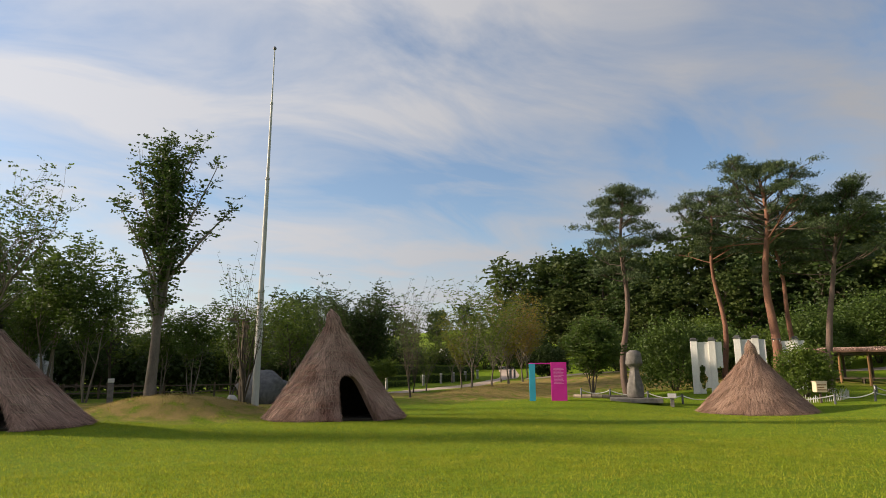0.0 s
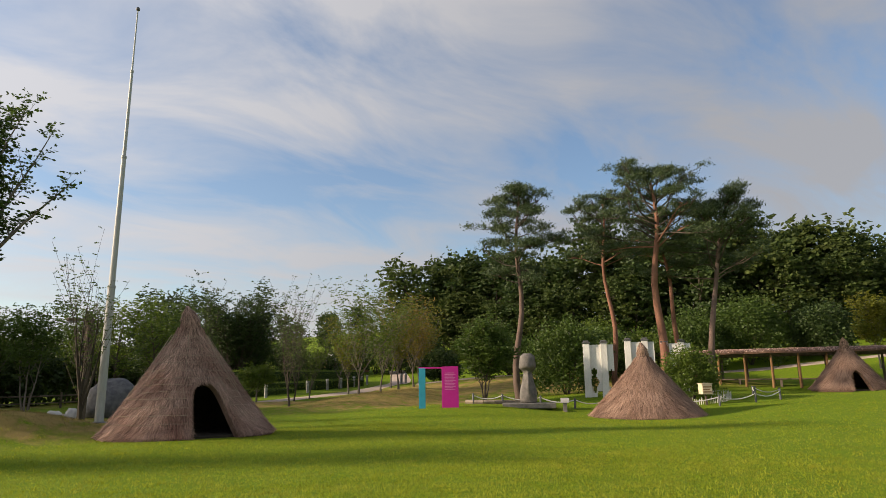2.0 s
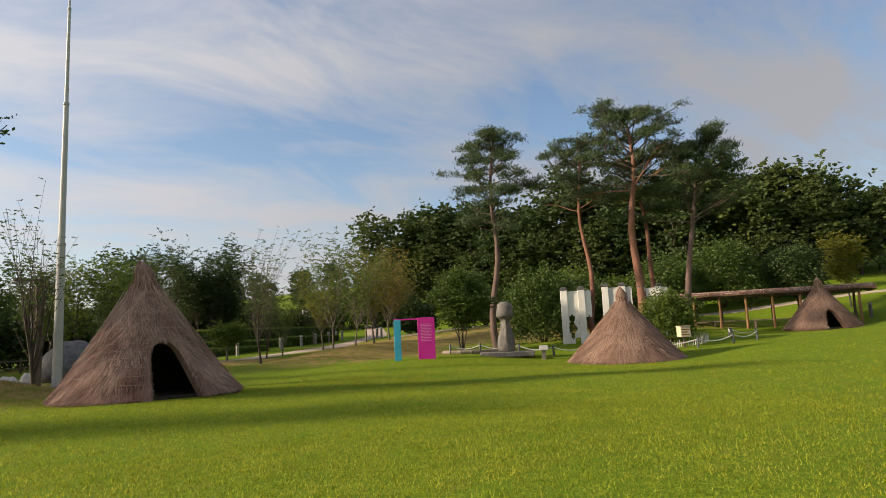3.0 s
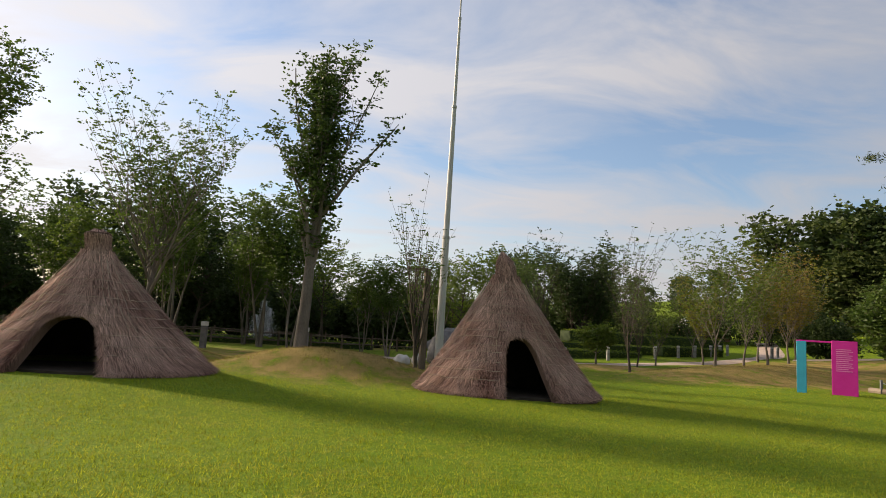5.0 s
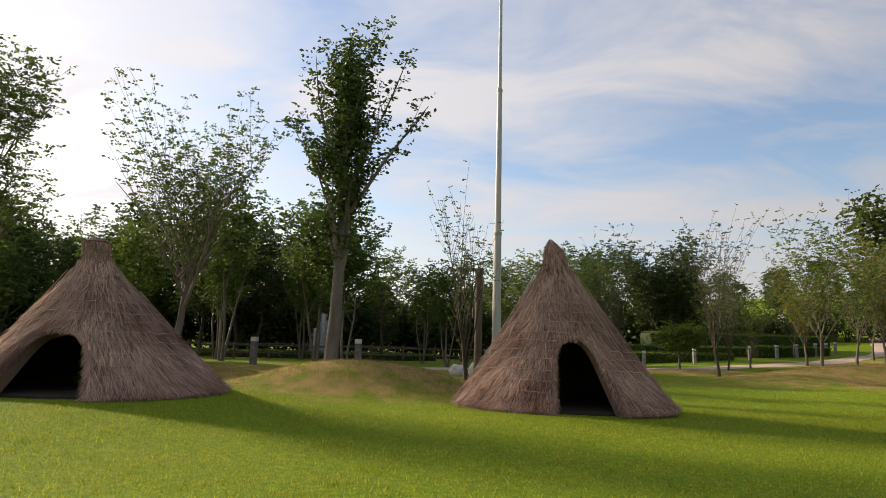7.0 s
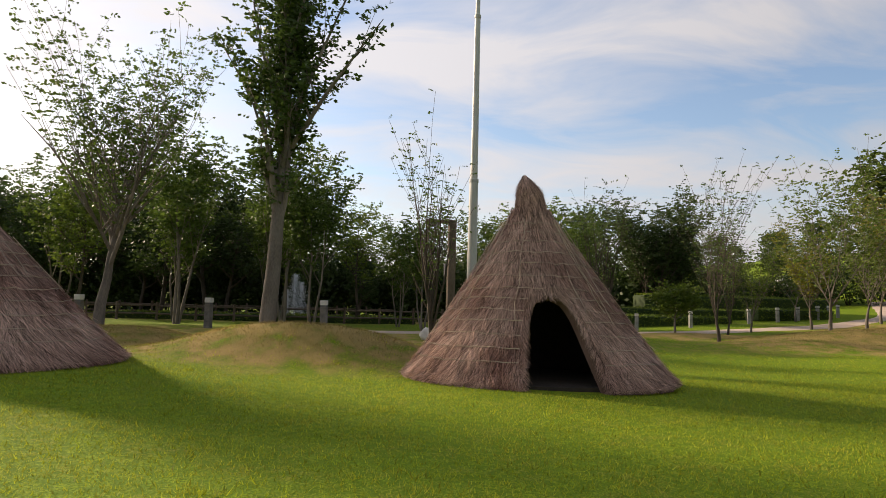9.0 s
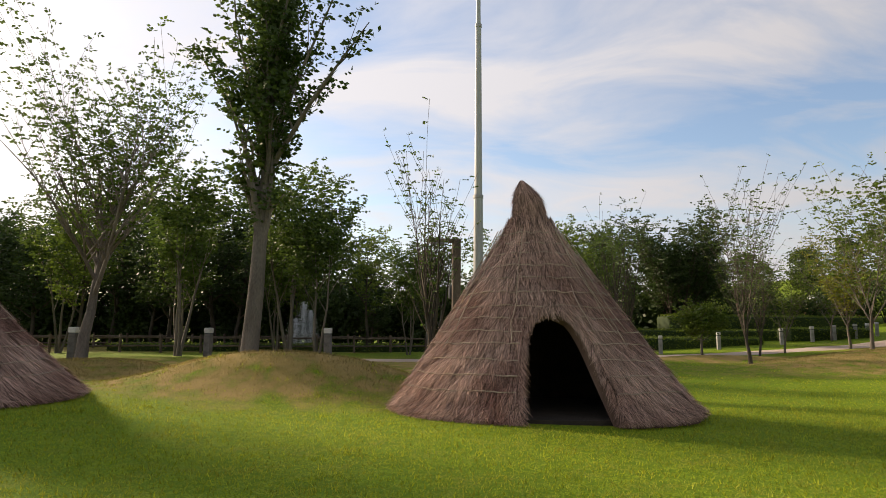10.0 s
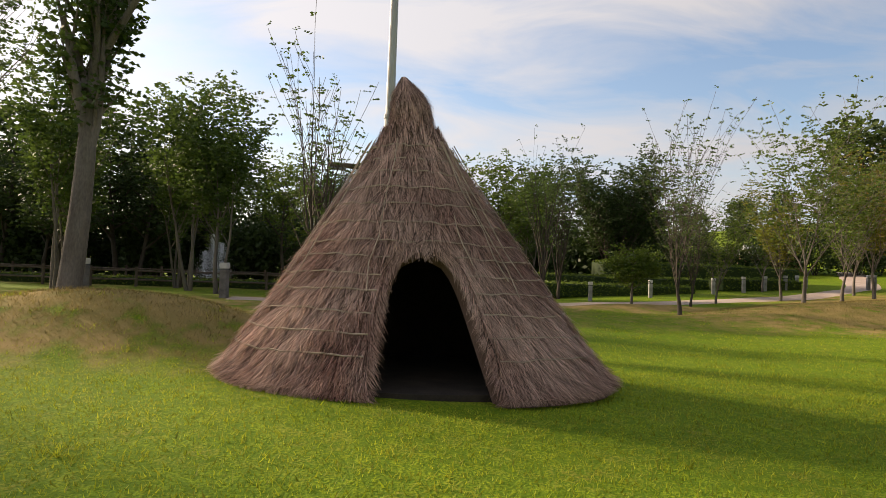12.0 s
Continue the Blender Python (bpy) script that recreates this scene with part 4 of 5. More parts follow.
# ---- bollards ----
def bollard(name, label, w, h, body, cap, group):
    ob = thing(name, label, "bollard", group=group)
    bm = bmesh.new()
    box(bm, -w / 2, -w / 2, 0, w / 2, w / 2, h * 0.8, 0.012)
    part("post", bm, body, ob)
    bm = bmesh.new()
    box(bm, -w / 2 + 0.015, -w / 2 + 0.015, h * 0.8, w / 2 - 0.015, w / 2 - 0.015, h * 0.84, 0)
    part("groove", bm, CAPSTONE, ob)
    bm = bmesh.new()
    box(bm, -w / 2 - 0.01, -w / 2 - 0.01, h * 0.84, w / 2 + 0.01, w / 2 + 0.01, h, 0.02)
    part("cap", bm, cap, ob)
    return ob


def bollards(proto, places):
    for i, (x, y) in enumerate(places):
        m = pose(x, y, gz(x, y) - 0.03, R1.uniform(-1, 1), R1.uniform(-1, 1), R1.uniform(-8, 8))
        if i == 0:
            proto.matrix_basis = m
        else:
            copy_thing(proto, m)


bollards(bollard("stone_bollard", "square grey stone post with a pale cap", 0.28, 1.4, STONE_DARK, BOULDER, "stone posts by the fence"), ((-13.75, 14.5), (-8.64, 15.35), (-18.4, 12.2), (0.3, 17.2), (-27, 10.5)))
bollards(bollard("path_bollard", "slim pale stone post beside the path", 0.18, 0.95, STONE, BOULDER, "stone posts along the path"), ((6.55, 21.1), (10.2, 24.2), (14.6, 27.4), (16.9, 28.9), (18.9, 30.6), (20.6, 31.6), (22.0, 33.0), (23.2, 34.2), (24.9, 30.4), (26.2, 31.9)))


# ---- wooden fence ----
def fence(pts):
    ob = thing("wooden_fence", "low dark wooden post-and-rail fence", "fence", pts[0][0], pts[0][1], 0)
    for (ax, ay), (bx, by) in zip(pts, pts[1:]):
        L = math.hypot(bx - ax, by - ay)
        n = max(1, round(L / 1.9))
        for i in range(n):
            x, y = ax + (bx - ax) * i / n, ay + (by - ay) * i / n
            x2, y2 = ax + (bx - ax) * (i + 1) / n, ay + (by - ay) * (i + 1) / n
            z, z2 = gz(x, y), gz(x2, y2)
            ox, oy = pts[0]
            bm = bmesh.new()
            tube(bm, [Vector((x - ox, y - oy, z - 0.1)), Vector((x - ox, y - oy, z + 1.0))], [0.075, 0.07], 7)
            part("post", bm, WOOD, ob)
            for h in (0.35, 0.8):
                bm = bmesh.new()
                tube(bm, [Vector((x - ox, y - oy, z + h)), Vector((x2 - ox, y2 - oy, z2 + h + R1.uniform(-0.03, 0.03)))], [0.05, 0.045], 6)
                part("rail", bm, WOOD, ob)


fence(((-34, 14), (-28, 17.5), (-22, 20.5), (-14, 23), (-6, 26.0), (1, 28.5)))
fence(((-40, 22), (-30, 26), (-20, 28.5), (-8, 31)))


# ---- fountain ----
def fountain(x, y):
    ob = thing("fountain", "white water jets of a fountain among the trees", "fountain", x, y, gz(x, y))
    rng = np.random.default_rng(8)
    n = 9000
    jet = rng.choice([0, 1, 2], n, p=[0.25, 0.45, 0.3])
    s = rng.random(n) ** 0.7
    ang = rng.random(n) * 6.283
    w = (0.16 + 0.75 * (1 - s) ** 1.5) * np.abs(rng.normal(0, 0.7, n))
    P = np.stack([np.array([-0.5, 0.0, 0.45])[jet] + np.cos(ang) * w, np.sin(ang) * w, s * np.array([2.0, 3.0, 2.5])[jet]], -1)
    V, F = leaf_mesh(rng, [(p,) for p in P], 1, 0.045, 0.05)
    tagged(raw("spray", V, F, mat("water_spray", (0.75, 0.78, 0.82), (0.85, 0.88, 0.9), 3, 30, 0.3, 0, leaf=0.5), ob), kind="stuff")
    bm = bmesh.new()
    lathe(bm, [(1.9, -0.1), (1.9, 0.3), (1.75, 0.34), (1.65, 0.3), (1.65, 0.12), (0.0, 0.12)], 28)
    part("basin", bm, STONE, ob)


fountain(-14.0, 27.0)


# ---- coloured panels ----
def panel(name, label, x, y, turn, w, h, material, bars):
    ob = thing(name, label, "sign", x, y, gz(x, y) - 0.03, turn)
    bm = bmesh.new()
    box(bm, -w / 2, -0.06, 0, w / 2, 0.06, h, 0.012)
    part("board", bm, material, ob)
    for z, x0, x1 in bars:
        bm = bmesh.new()
        box(bm, x0, -0.066, z, x1, -0.058, z + 0.035, 0)
        part("line_of_writing", bm, PINKBAR, ob)


panel("magenta_sign", "tall magenta information board with pale lines of writing", 13.98, 5.5, -34, 0.86, 2.1, MAGENTA, [(1.75 - 0.075 * k, -0.28, -0.28 + (0.50, 0.56, 0.42, 0.54)[k % 4]) for k in range(12)])
bm = bmesh.new()
box(bm, -0.06, -0.04, -0.07, 1.18, 0.04, 0.0, 0.008)
lintel = part("top_bar", bm, MAGENTA)
lintel.matrix_basis = pose(12.70, 6.40, gz(13.98, 5.5) + 2.04, 0, 0, -34)
tagged(lintel, "thin magenta bar that joins the two boards", "sign bar")
panel("cyan_sign", "tall narrow cyan board", 12.77, 6.3, -34, 0.34, 2.05, CYAN, [])


# ---- stone head ----
def stone_head(x, y, turn):
    bm = bmesh.new()
    prof = [(0.40, 0.32, 0.0), (0.46, 0.36, 0.12), (0.47, 0.38, 0.45), (0.42, 0.34, 0.75), (0.33, 0.28, 1.05), (0.26, 0.24, 1.40), (0.24, 0.23, 1.62), (0.36, 0.36, 1.74), (0.47, 0.46, 1.86), (0.43, 0.42, 2.2), (0.40, 0.36, 2.46), (0.22, 0.24, 2.6)]
    rings = [[bm.verts.new((math.cos(2 * math.pi * k / 20) * a, math.sin(2 * math.pi * k / 20) * b - (0.10 if z > 1.8 else 0), z)) for k in range(20)] for a, b, z in prof]
    for r0, r1 in zip(rings, rings[1:]):
        for k in range(20):
            bm.faces.new((r0[k], r0[(k + 1) % 20], r1[(k + 1) % 20], r1[k]))
    bm.faces.new(rings[0][::-1]); bm.faces.new(rings[-1])
    bmesh.ops.subdivide_edges(bm, edges=bm.edges[:], cuts=1, use_grid_fill=True)
    for v in bm.verts:
        c = v.co
        if c.y < 0:
            nose = math.exp(-(c.x / 0.09) ** 2) * (0.16 * math.exp(-((c.z - 1.05) / 0.45) ** 2))
            lips = 0.06 * math.exp(-(c.x / 0.2) ** 2) * (math.exp(-((c.z - 0.52) / 0.05) ** 2) + math.exp(-((c.z - 0.38) / 0.05) ** 2))
            eyes = -0.10 * math.exp(-((abs(c.x) - 0.17) / 0.07) ** 2) * math.exp(-((c.z - 1.5) / 0.16) ** 2)
            c.y -= nose + lips + eyes
        c += Vector((noise.noise(c * 5), noise.noise(c * 5 + Vector((9, 0, 0))), 0)) * 0.025
    o = part("stone_statue", bm, STONE_DARK, smooth=True)
    o.matrix_basis = pose(x, y, gz(x, y) + 0.22, 0, 0, turn)
    tagged(o, "weathered grey stone head statue on a low slab", "statue")
    bm = bmesh.new()
    box(bm, -1.4, -0.6, 0, 1.4, 0.6, 0.27, 0.03)
    p = part("plinth", bm, STONE_DARK)
    p.matrix_basis = pose(x, y, gz(x, y) - 0.05, 0, 0, turn)
    tagged(p, "low dark stone slab under the statue", "plinth")


stone_head(18.2, 4.3, -38)


# ---- white wall sculptures ----
def white_wall(x, y, turn, w, h, holes, seed):
    ob = thing("wall_sculpture", "white concrete wall piece with ragged openings and dark-capped posts", "sculpture", x, y, gz(x, y) - 0.05, turn, "white wall pieces")
    rng = random.Random(seed)
    nx, nz = 26, 34
    bm = bmesh.new()
    T = 0.16
    inside = lambda u, z: any(abs(u - hx) < hw * (1 + 0.35 * math.sin(z * 9 + hx)) * math.sqrt(max(0, 1 - ((z - hz) / hh) ** 2)) for hx, hz, hw, hh in holes)
    vs = {}
    def vert(i, j, s):
        key = (i, j, s)
        if key not in vs:
            u, z = -w / 2 + w * i / nx, h * j / nz
            vs[key] = bm.verts.new((u + (rng.uniform(-0.015, 0.015) if 0 < i < nx else 0), s * T / 2, z))
        return vs[key]
    keep = {(i, j) for i in range(nx) for j in range(nz) if not inside(-w / 2 + w * (i + 0.5) / nx, h * (j + 0.5) / nz)}
    for i, j in keep:
        bm.faces.new((vert(i, j, -1), vert(i + 1, j, -1), vert(i + 1, j + 1, -1), vert(i, j + 1, -1)))
        bm.faces.new((vert(i, j, 1), vert(i, j + 1, 1), vert(i + 1, j + 1, 1), vert(i + 1, j, 1)))
        for (di, dj), (a, b) in {(1, 0): ((1, 0), (1, 1)), (-1, 0): ((0, 1), (0, 0)), (0, 1): ((1, 1), (0, 1)), (0, -1): ((0, 0), (1, 0))}.items():
            if (i + di, j + dj) not in keep:
                bm.faces.new((vert(i + a[0], j + a[1], -1), vert(i + a[0], j + a[1], 1), vert(i + b[0], j + b[1], 1), vert(i + b[0], j + b[1], -1)))
    part("slab", bm, CONCRETE, ob)
    for px in (-w / 2 - 0.12, w * 0.12):
        bm = bmesh.new()
        box(bm, px - 0.2, -0.22, 0, px + 0.2, 0.2, h + 0.08, 0.02)
        pl = part("pillar", bm, CONCRETE, ob)
        bm = bmesh.new()
        box(bm, px - 0.25, -0.27, h + 0.08, px + 0.25, 0.25, h + 0.15, 0.015)
        box(bm, px - 0.17, -0.19, h + 0.15, px + 0.17, 0.17, h + 0.26, 0.03)
        part("cap", bm, CAPSTONE, pl, "dark tiled cap")


white_wall(24.35, 4.75, -45, 1.45, 3.1, ((-0.45, 1.0, 0.22, 0.7), (0.55, 1.05, 0.25, 0.55), (-0.1, 0.1, 0.2, 0.3)), 1)
white_wall(27.4, 4.2, -50, 1.45, 3.1, ((-0.4, 1.2, 0.25, 0.6), (0.6, 1.0, 0.22, 0.5)), 2)
white_wall(30.4, 3.8, -53, 1.45, 3.1, ((0.3, 1.2, 0.25, 0.6),), 3)


# ---- rope barrier, small signs, box ----
def rope_barrier(pts, closed_label):
    ob = thing("rope_barrier", closed_label, "barrier", pts[0][0], pts[0][1], 0)
    ox, oy = pts[0]
    for x, y in pts:
        bm = bmesh.new()
        tube(bm, [Vector((x - ox, y - oy, gz(x, y) - 0.1)), Vector((x - ox, y - oy, gz(x, y) + 0.55))], [0.06, 0.055], 8)
        part("post", bm, METAL, ob)
    for (ax, ay), (bx, by) in zip(pts, pts[1:]):
        bm = bmesh.new()
        line = []
        for k in range(9):
            s = k / 8
            x, y = ax + (bx - ax) * s, ay + (by - ay) * s
            line.append(Vector((x - ox, y - oy, gz(ax, ay) * (1 - s) + gz(bx, by) * s + 0.46 - 0.22 * 4 * s * (1 - s) * 0.9)))
        tube(bm, line, [0.028] * 9, 5)
        part("rope", bm, CONCRETE, ob, "white rope")


rope_barrier(((16.2, 6.6), (17.6, 5.8), (19.3, 4.6), (20.6, 3.3), (22.0, 2.3), (24.2, 0.6), (26.2, -1.6), (28.2, -2.4), (30.2, -2.6), (31.6, -1.8), (31.8, -0.2), (33.2, 0.8)), "low rope barrier on short wooden posts round the planting")


def log_edging(x, y):
    ob = thing("log_edging", "low curved edging of pale logs round the shrub bed", "edging", x, y, gz(x, y))
    for k in range(7):
        a, b = radians(190 + k * 19), radians(208 + k * 19)
        ends = [Vector((math.cos(q) * 1.9, math.sin(q) * 1.5, 0)) for q in (a, b)]
        bm = bmesh.new()
        tube(bm, [e + Vector((0, 0, gz(x + e.x, y + e.y) - gz(x, y) + 0.09)) for e in ends], [0.12, 0.115], 8)
        part("log", bm, WOOD_PALE, ob)


log_edging(17.9, 7.3)


def plant_sign(x, y, turn):
    ob = thing("plant_label", "small tilted grey label plate on a post", "sign", x, y, gz(x, y) - 0.03, turn)
    bm = bmesh.new()
    box(bm, -0.1, -0.08, 0, 0.1, 0.08, 0.5, 0.01)
    part("post", bm, STONE_DARK, ob)
    bm = bmesh.new()
    box(bm, -0.22, -0.02, -0.16, 0.22, 0.02, 0.16, 0.01, pose(0, -0.03, 0.6, -40))
    part("plate", bm, STONE, ob)


plant_sign(19.3, 2.7, -42)


def sign_box(x, y, turn):
    ob = thing("wooden_box", "pale wooden notice box on a post with dark writing", "notice box", x, y, gz(x, y) - 0.05, turn)
    pale = mat("pale_box_wood", (0.50, 0.40, 0.26), (0.66, 0.56, 0.40), 4, 40, 0.8, 0.3)
    bm = bmesh.new()
    box(bm, -0.05, -0.05, 0, 0.05, 0.05, 0.6, 0.01)
    part("post", bm, WOOD, ob)
    bm = bmesh.new()
    box(bm, -0.27, -0.27, 0.6, 0.27, 0.27, 1.15, 0.02)
    part("case", bm, pale, ob)
    bm = bmesh.new()
    box(bm, -0.30, -0.30, 1.15, 0.30, 0.30, 1.19, 0.01)
    part("lid", bm, pale, ob)
    for k in range(3):
        bm = bmesh.new()
        box(bm, -0.22, -0.276, 0.7 + k * 0.13, 0.22 - 0.1 * (k % 2), -0.268, 0.76 + k * 0.13, 0)
        part("line_of_writing", bm, WOOD_WARM, ob)


sign_box(26.3, -0.75, -32)


def picket(x, y):
    ob = thing("picket_edging", "thin white picket edging round the bush", "fence", x, y, gz(x, y))
    for k in range(70):
        a = radians(140 + k * 3.4)
        r = 1.75
        bm = bmesh.new()
        px, py = math.cos(a) * r * 1.25, math.sin(a) * r
        dz = gz(x + px, y + py) - gz(x, y)
        tube(bm, [Vector((px, py, dz - 0.05)), Vector((px + R1.uniform(-0.06, 0.06), py, dz + 0.36 + R1.uniform(-0.08, 0.08)))], [0.02, 0.012], 4)
        part("picket", bm, BOULDER, ob)


picket(27.6, 0.9)


# ---- long thatched shelter ----
def shelter():
    ax, ay, bx, by = 37.7, 12.4, 45.6, -1.8
    L = math.hypot(bx - ax, by - ay)
    a = math.degrees(math.atan2(by - ay, bx - ax))
    cx, cy = (ax + bx) / 2, (ay + by) / 2
    z = gz(cx, cy)
    ob = thing("long_shelter", "long open shelter with a flat thatched roof on brown posts", "shelter", cx, cy, z, a)
    bm = bmesh.new()
    box(bm, -L / 2 - 0.6, -1.5, 2.25, L / 2 + 0.6, 1.5, 2.32, 0.02)
    part("ceiling_boards", bm, WOOD, ob)
    bm = bmesh.new()
    n = 40
    ring = [(-1.75, 2.30), (-1.75, 2.44), (-1.0, 2.62), (0, 2.70), (1.0, 2.62), (1.75, 2.44), (1.75, 2.30)]
    rows = [[bm.verts.new((-L / 2 - 0.8 + (L + 1.6) * i / n, y * (1 + 0.03 * noise.noise(Vector((i, y, 1)))), zz + 0.04 * noise.noise(Vector((i * 0.8, y * 2, 0))) - (0.12 if i in (0, n) else 0))) for y, zz in ring] for i in range(n + 1)]
    for r0, r1 in zip(rows, rows[1:]):
        for k in range(len(ring)):
            bm.faces.new((r0[k], r1[k], r1[(k + 1) % len(ring)], r0[(k + 1) % len(ring)]))
    bm.faces.new(rows[0][::-1]); bm.faces.new(rows[-1])
    roof = part("thatched_roof", bm, SHADE_THATCH, ob)
    rng = np.random.default_rng(77)
    n = 5000
    x, y = rng.uniform(-L / 2 - 0.8, L / 2 + 0.8, n), rng.uniform(-1.75, 1.75, n)
    zz = np.interp(np.abs(y), [0, 1, 1.75], [2.72, 2.64, 2.46])
    P0 = np.stack([x, y, zz], -1)
    P1 = P0 + np.stack([rng.normal(0, 0.08, n), np.sign(y) * rng.uniform(0.2, 0.4, n), -rng.uniform(0.03, 0.16, n)], -1)
    V = np.stack([P0 - (0.02, 0, 0), P0 + (0.02, 0, 0), P1], 1).reshape(-1, 3)
    st = raw("roof_straw", V, np.arange(n * 3).reshape(-1, 3), STRAW, roof)
    tagged(st, kind="stuff")
    for i in range(10):
        for y in (-1.25, 1.25):
            px = -L / 2 + 0.2 + (L - 0.4) * i / 9
            c, s = math.cos(radians(a)), math.sin(radians(a))
            dz = gz(cx + px * c - y * s, cy + px * s + y * c) - z
            bm = bmesh.new()
            tube(bm, [Vector((px, y, dz - 0.1)), Vector((px + R1.uniform(-0.04, 0.04), y, 1.2)), Vector((px, y, 2.28))], [0.10, 0.085, 0.08], 8)
            part("post", bm, WOOD_WARM if y < 0 else WOOD, ob)
    for y in (-1.25, 1.25):
        bm = bmesh.new()
        box(bm, -L / 2, y - 0.06, 2.12, L / 2, y + 0.06, 2.25, 0.01)
        part("beam", bm, WOOD, ob)
    bench = thing("bench", "long low dark wooden bench under the shelter", "bench", cx, cy, z + 0.05, a)
    bm = bmesh.new()
    box(bm, -L / 2 + 1, -0.5, 0.36, L / 2 - 1, 0.4, 0.44, 0.015)
    part("seat", bm, WOOD, bench)
    for i in range(6):
        px = -L / 2 + 1.2 + (L - 2.4) * i / 5
        bm = bmesh.new()
        box(bm, px - 0.08, -0.45, -0.2, px + 0.08, 0.35, 0.36, 0.01)
        part("leg", bm, WOOD, bench)


shelter()


# ---- far stalls ----
def stall(x, y, turn):
    ob = thing("market_stall", "open stall with a blue flat roof and a yellow banner", "stall", x, y, gz(x, y) - 0.35, turn)
    blue = mat("blue_roof", (0.10, 0.26, 0.42), (0.16, 0.34, 0.50), 1, 20, 0.6, 0.1)
    yellow = mat("yellow_banner", (0.46, 0.42, 0.09), (0.54, 0.50, 0.14), 1, 20, 0.7, 0.1)
    white = mat("white_sheet", (0.42, 0.44, 0.46), (0.52, 0.52, 0.53), 1, 20, 0.7, 0.1)
    brick = mat("brick_red", (0.10, 0.05, 0.035), (0.16, 0.075, 0.05), 2, 30, 0.9, 0.3)
    for px in (-7, -3.5, 0, 3.5, 7):
        bm = bmesh.new()
        box(bm, px - 0.12, -2.6, 0, px + 0.12, -2.36, 3.3, 0.01)
        part("post", bm, METAL, ob)
    bm = bmesh.new(); box(bm, -8, -3, 3.3, 8, 3, 3.6, 0.04)
    part("roof", bm, blue, ob)
    bm = bmesh.new(); box(bm, -7.8, 2.4, 0, 7.8, 2.6, 3.3, 0.02)
    part("back_wall", bm, METAL, ob)
    bm = bmesh.new(); box(bm, -8, -3, 0.0, 8, -2.75, 0.5, 0.02)
    part("low_wall", bm, brick, ob)
    bm = bmesh.new(); box(bm, -10.5, -3.2, 2.45, -3.6, -3.14, 3.1, 0.01)
    ban = part("banner", bm, yellow, ob, "yellow banner with dark writing")
    for k in range(9):
        bm = bmesh.new()
        box(bm, -10.0 + k * 0.68, -3.215, 2.6, -9.55 + k * 0.68, -3.195, 2.95, 0)
        part("writing_block", bm, METAL, ban)
    for px, w, h, mt in ((-5.2, 1.2, 1.3, white), (-2.2, 0.8, 1.3, white), (0.2, 2.4, 1.5, white), (3.6, 3.0, 2.2, blue)):
        bm = bmesh.new()
        box(bm, px, -2.2, 0.7, px + w, -2.0, 0.7 + h, 0.02)
        part("sheet", bm, mt, ob)


stall(74.0, -5.6, -74)


def framed_board(x, y, turn):
    ob = thing("notice_board", "low white notice board with an orange frame", "sign", x, y, gz(x, y) - 0.02, turn)
    orange = mat("orange_frame", (0.50, 0.17, 0.05), (0.6, 0.22, 0.07), 2, 20, 0.6, 0.1)
    white = mat("white_board", (0.7, 0.7, 0.68), (0.8, 0.8, 0.78), 2, 20, 0.6, 0.1)
    bm = bmesh.new(); box(bm, -0.85, -0.05, 0.1, 0.85, 0.05, 1.1, 0.01)
    part("frame", bm, orange, ob)
    bm = bmesh.new(); box(bm, -0.72, -0.065, 0.25, 0.72, -0.045, 0.98, 0.005)
    part("board", bm, white, ob)
    for px in (-0.7, 0.7):
        bm = bmesh.new(); box(bm, px - 0.05, -0.04, -0.1, px + 0.05, 0.04, 0.12, 0.005)
        part("leg", bm, METAL, ob)


framed_board(58.7, -2.65, -72)


def drum(x, y):
    ob = thing("garden_speaker", "round dark grey garden speaker on the lawn", "speaker", x, y, gz(x, y) - 0.03)
    bm = bmesh.new()
    lathe(bm, [(0.34, 0), (0.42, 0.08), (0.43, 0.42), (0.36, 0.5), (0.2, 0.54)], 18)
    part("body", bm, STONE_DARK, ob)
    bm = bmesh.new()
    lathe(bm, [(0.30, 0.5), (0.32, 0.56), (0.1, 0.64)], 18)
    part("top", bm, STONE, ob)


drum(43.8, -8.8)
bollards(bollard("lawn_bollard", "single slim dark post on the lawn", 0.2, 1.1, STONE_DARK, STONE, "posts on the lawn"), ((45.3, -6.8), (46.5, -2.0)))


def far_house(x, y, turn):
    ob = thing("far_house", "far low building with a white gabled roof behind the hedges", "building", x, y, gz(x, y) - 0.2, turn)
    ob.scale = (0.62, 0.62, 0.8)
    white = mat("white_roofing", (0.62, 0.62, 0.62), (0.75, 0.75, 0.74), 0.6, 12, 0.6, 0.1)
    wallm = mat("tan_wall", (0.32, 0.19, 0.13), (0.42, 0.27, 0.19), 1, 20, 0.9, 0.2)
    bm = bmesh.new(); box(bm, -4, -2, 0, 4, 2, 2.2, 0.02)
    part("wall", bm, wallm, ob)
    bm = bmesh.new()
    vs = [bm.verts.new(p) for p in ((-4.2, -2.3, 2.2), (-1.4, -2.3, 2.2), (-1.4, 2.3, 2.2), (-4.2, 2.3, 2.2), (-4.2, 0, 3.4), (-1.4, 0, 3.4))]
    for f in ((0, 1, 5, 4), (2, 3, 4, 5), (1, 2, 5), (3, 0, 4), (0, 3, 2, 1)):
        bm.faces.new([vs[k] for k in f])
    part("roof", bm, white, ob)


far_house(28.6, 51.0, 10)
for k in range(17):
    shrub("screen_bush", "dark green bush beyond the hedges", -2 + k * 2.5, (44 if k < 6 else 49.5 if k < 13 else 46) + R1.uniform(-1, 1), 2.2, 1.6, R1.uniform(3.4, 4.6) if not 9 < k < 12 else 2.6, 900, 0.28, LEAF_DARK, 300 + k)


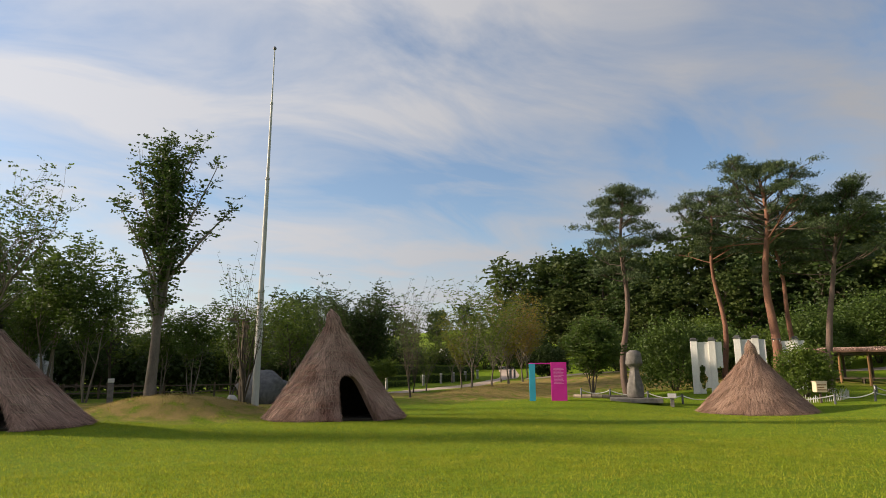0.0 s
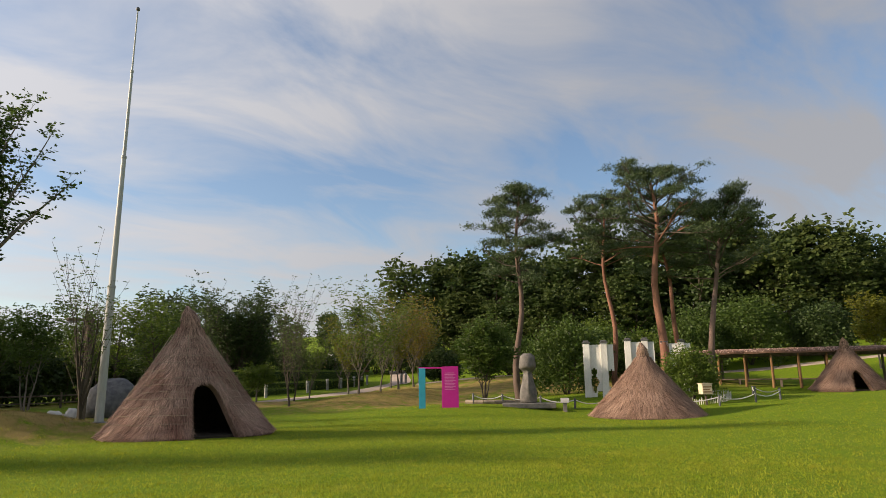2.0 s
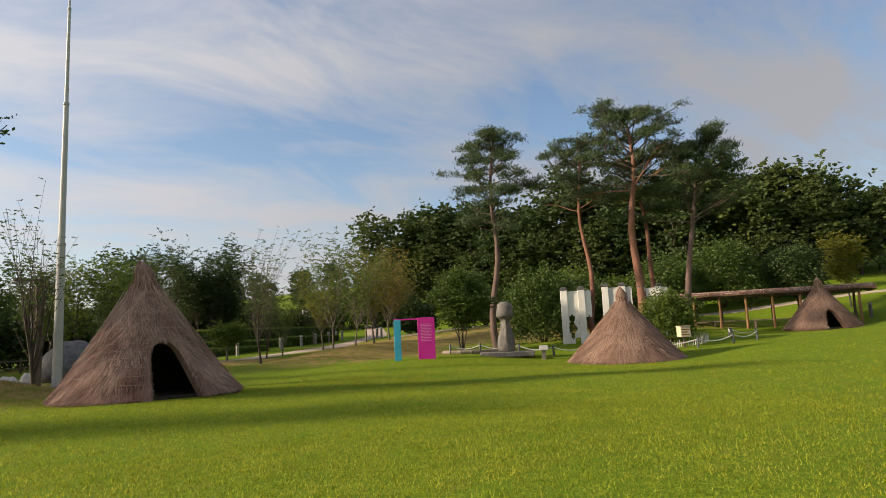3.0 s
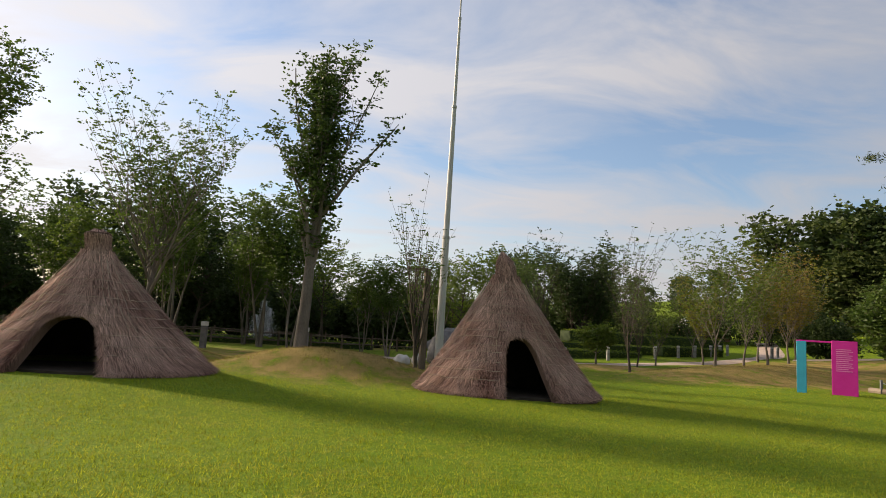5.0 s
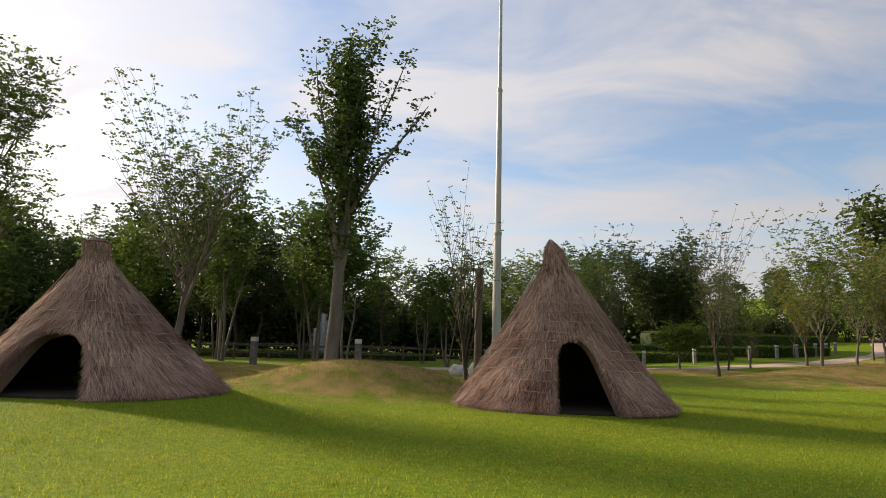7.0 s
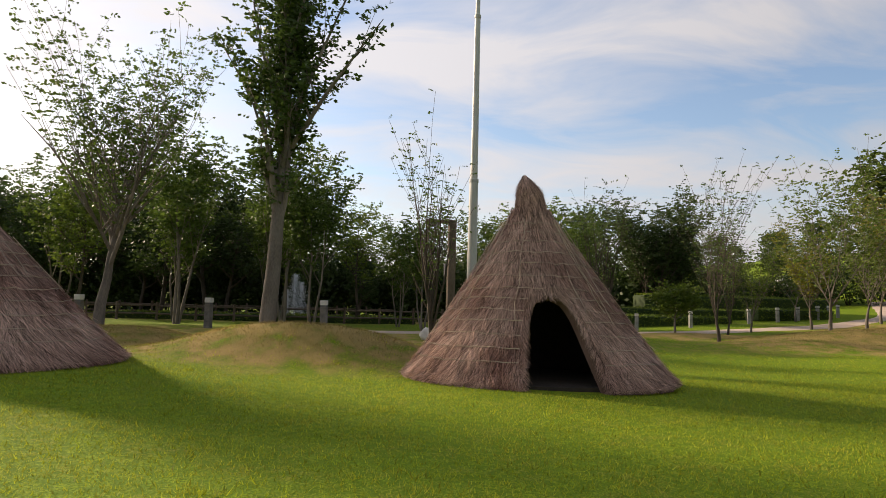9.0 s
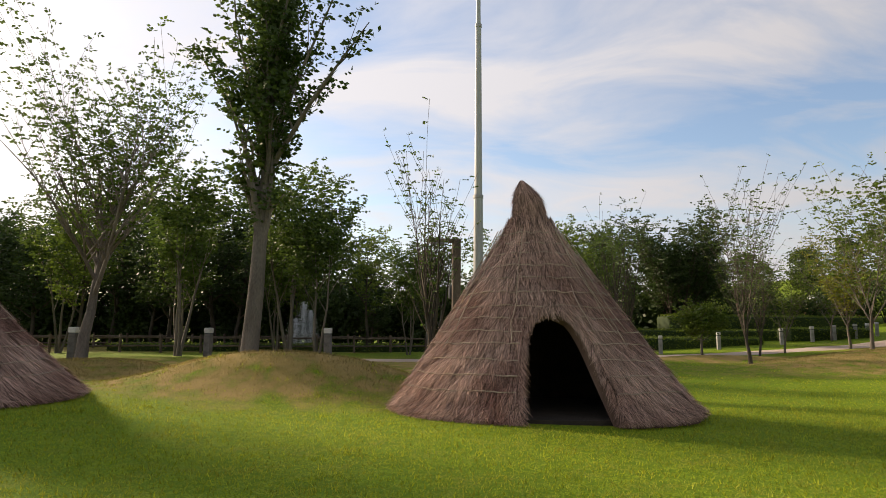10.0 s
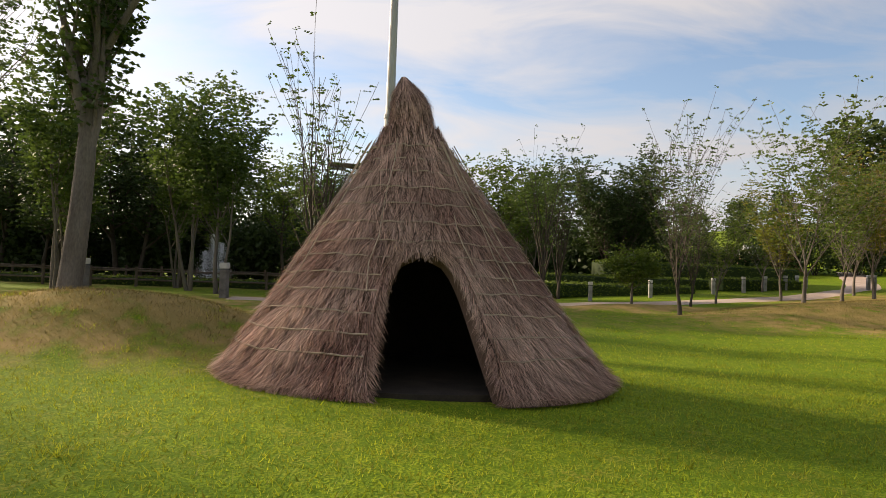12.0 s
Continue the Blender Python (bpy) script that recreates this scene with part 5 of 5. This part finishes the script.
# ---- grass blades ----
def blades():
    rng = np.random.default_rng(99)
    V, F, tot = [], [], 0
    for n, x0, x1, y0, y1, hh in ((90000, -9, 11, -21.5, -11, 0.036), (150000, -10, 9, -16, 2, 0.032), (130000, -16, 20, -19, 6, 0.036), (60000, -16, 40, -17, 16, 0.05)):
        x, y = rng.uniform(x0, x1, n), rng.uniform(y0, y1, n)
        keep = (np.hypot(x - 0.2, y / 0.76) > 2.55) & (np.hypot(x + 10.75, (y + 1.9) / 0.9) > 2.7) & (np.hypot(x - 21.25, y + 0.95) > 2.55) & (dryness(x, y) * 1.6 < rng.random(n) + 0.15)
        x, y = x[keep], y[keep]
        n = len(x)
        z = lay(x, y) - 0.005
        h = hh * rng.uniform(0.5, 1.35, n)
        a = rng.random(n) * 6.283
        w = h * 0.16
        lean = rng.normal(0, 0.5, (n, 2)) * h[:, None]
        P = np.stack([x, y, z], -1)
        s = np.stack([np.cos(a) * w, np.sin(a) * w, 0 * a], -1)
        T = P + np.stack([lean[:, 0], lean[:, 1], h], -1)
        V.append(np.stack([P - s, P + s, T], 1).reshape(-1, 3))
        F.append(np.arange(n * 3).reshape(-1, 3) + tot)
        tot += n * 3
    # taller tufts here and there
    n = 1500
    cx, cy = rng.uniform(-14, 30, n), rng.uniform(-20, 9, n)
    keep = (np.hypot(cx, cy) > 3.2) & (np.hypot(cx + 10.75, cy + 1.9) > 3.1) & (np.hypot(cx - 21.25, cy + 0.95) > 3.0)
    cx, cy = np.repeat(cx[keep], 16), np.repeat(cy[keep], 16)
    n = len(cx)
    x, y = cx + rng.normal(0, 0.07, n) * 1.6, cy + rng.normal(0, 0.05, n)
    h = rng.uniform(0.04, 0.10, n)
    P = np.stack([x, y, lay(x, y) - 0.005], -1)
    a = rng.random(n) * 6.283
    q = np.stack([np.cos(a), np.sin(a), 0 * a], -1) * 0.006
    T = P + np.stack([rng.normal(0, 0.5, n) * h, rng.normal(0, 0.5, n) * h, h], -1)
    V.append(np.stack([P - q, P + q, T], 1).reshape(-1, 3))
    F.append(np.arange(n * 3).reshape(-1, 3) + tot)
    ob = raw("grass", np.concatenate(V), np.concatenate(F), BLADE)
    tagged(ob, "short green lawn grass blades", "grass", kind="stuff")



def dry_blades():
    rng = np.random.default_rng(98)
    V = []
    for mx, my, rx, ry, turn, h in MOUNDS[:4]:
        n = 16000
        a, r = rng.random(n) * 6.283, np.sqrt(rng.random(n)) * 1.35
        c, q = math.cos(radians(turn)), math.sin(radians(turn))
        u, v = np.cos(a) * r * rx, np.sin(a) * r * ry
        x, y = mx + u * c - v * q, my + u * q + v * c
        keep = (dryness(x, y) * 1.4 > rng.random(n)) & (np.hypot(x, y) > 2.7) & (np.hypot(x + 10.75, y + 1.9) > 2.9)
        x, y = x[keep], y[keep]
        n = len(x)
        hh = rng.uniform(0.03, 0.085, n)
        P = np.stack([x, y, lay(x, y) - 0.005], -1)
        b = rng.random(n) * 6.283
        w = np.stack([np.cos(b), np.sin(b), 0 * b], -1) * 0.006
        T = P + np.stack([rng.normal(0, 0.7, n) * hh, rng.normal(0, 0.7, n) * hh, hh], -1)
        V.append(np.stack([P - w, P + w, T], 1).reshape(-1, 3))
    V = np.concatenate(V)
    ob = raw("dry_grass", V, np.arange(len(V)).reshape(-1, 3), DRY_BLADE)
    tagged(ob, "dry straw-coloured grass on the mounds", "grass", kind="stuff")


blades()
dry_blades()
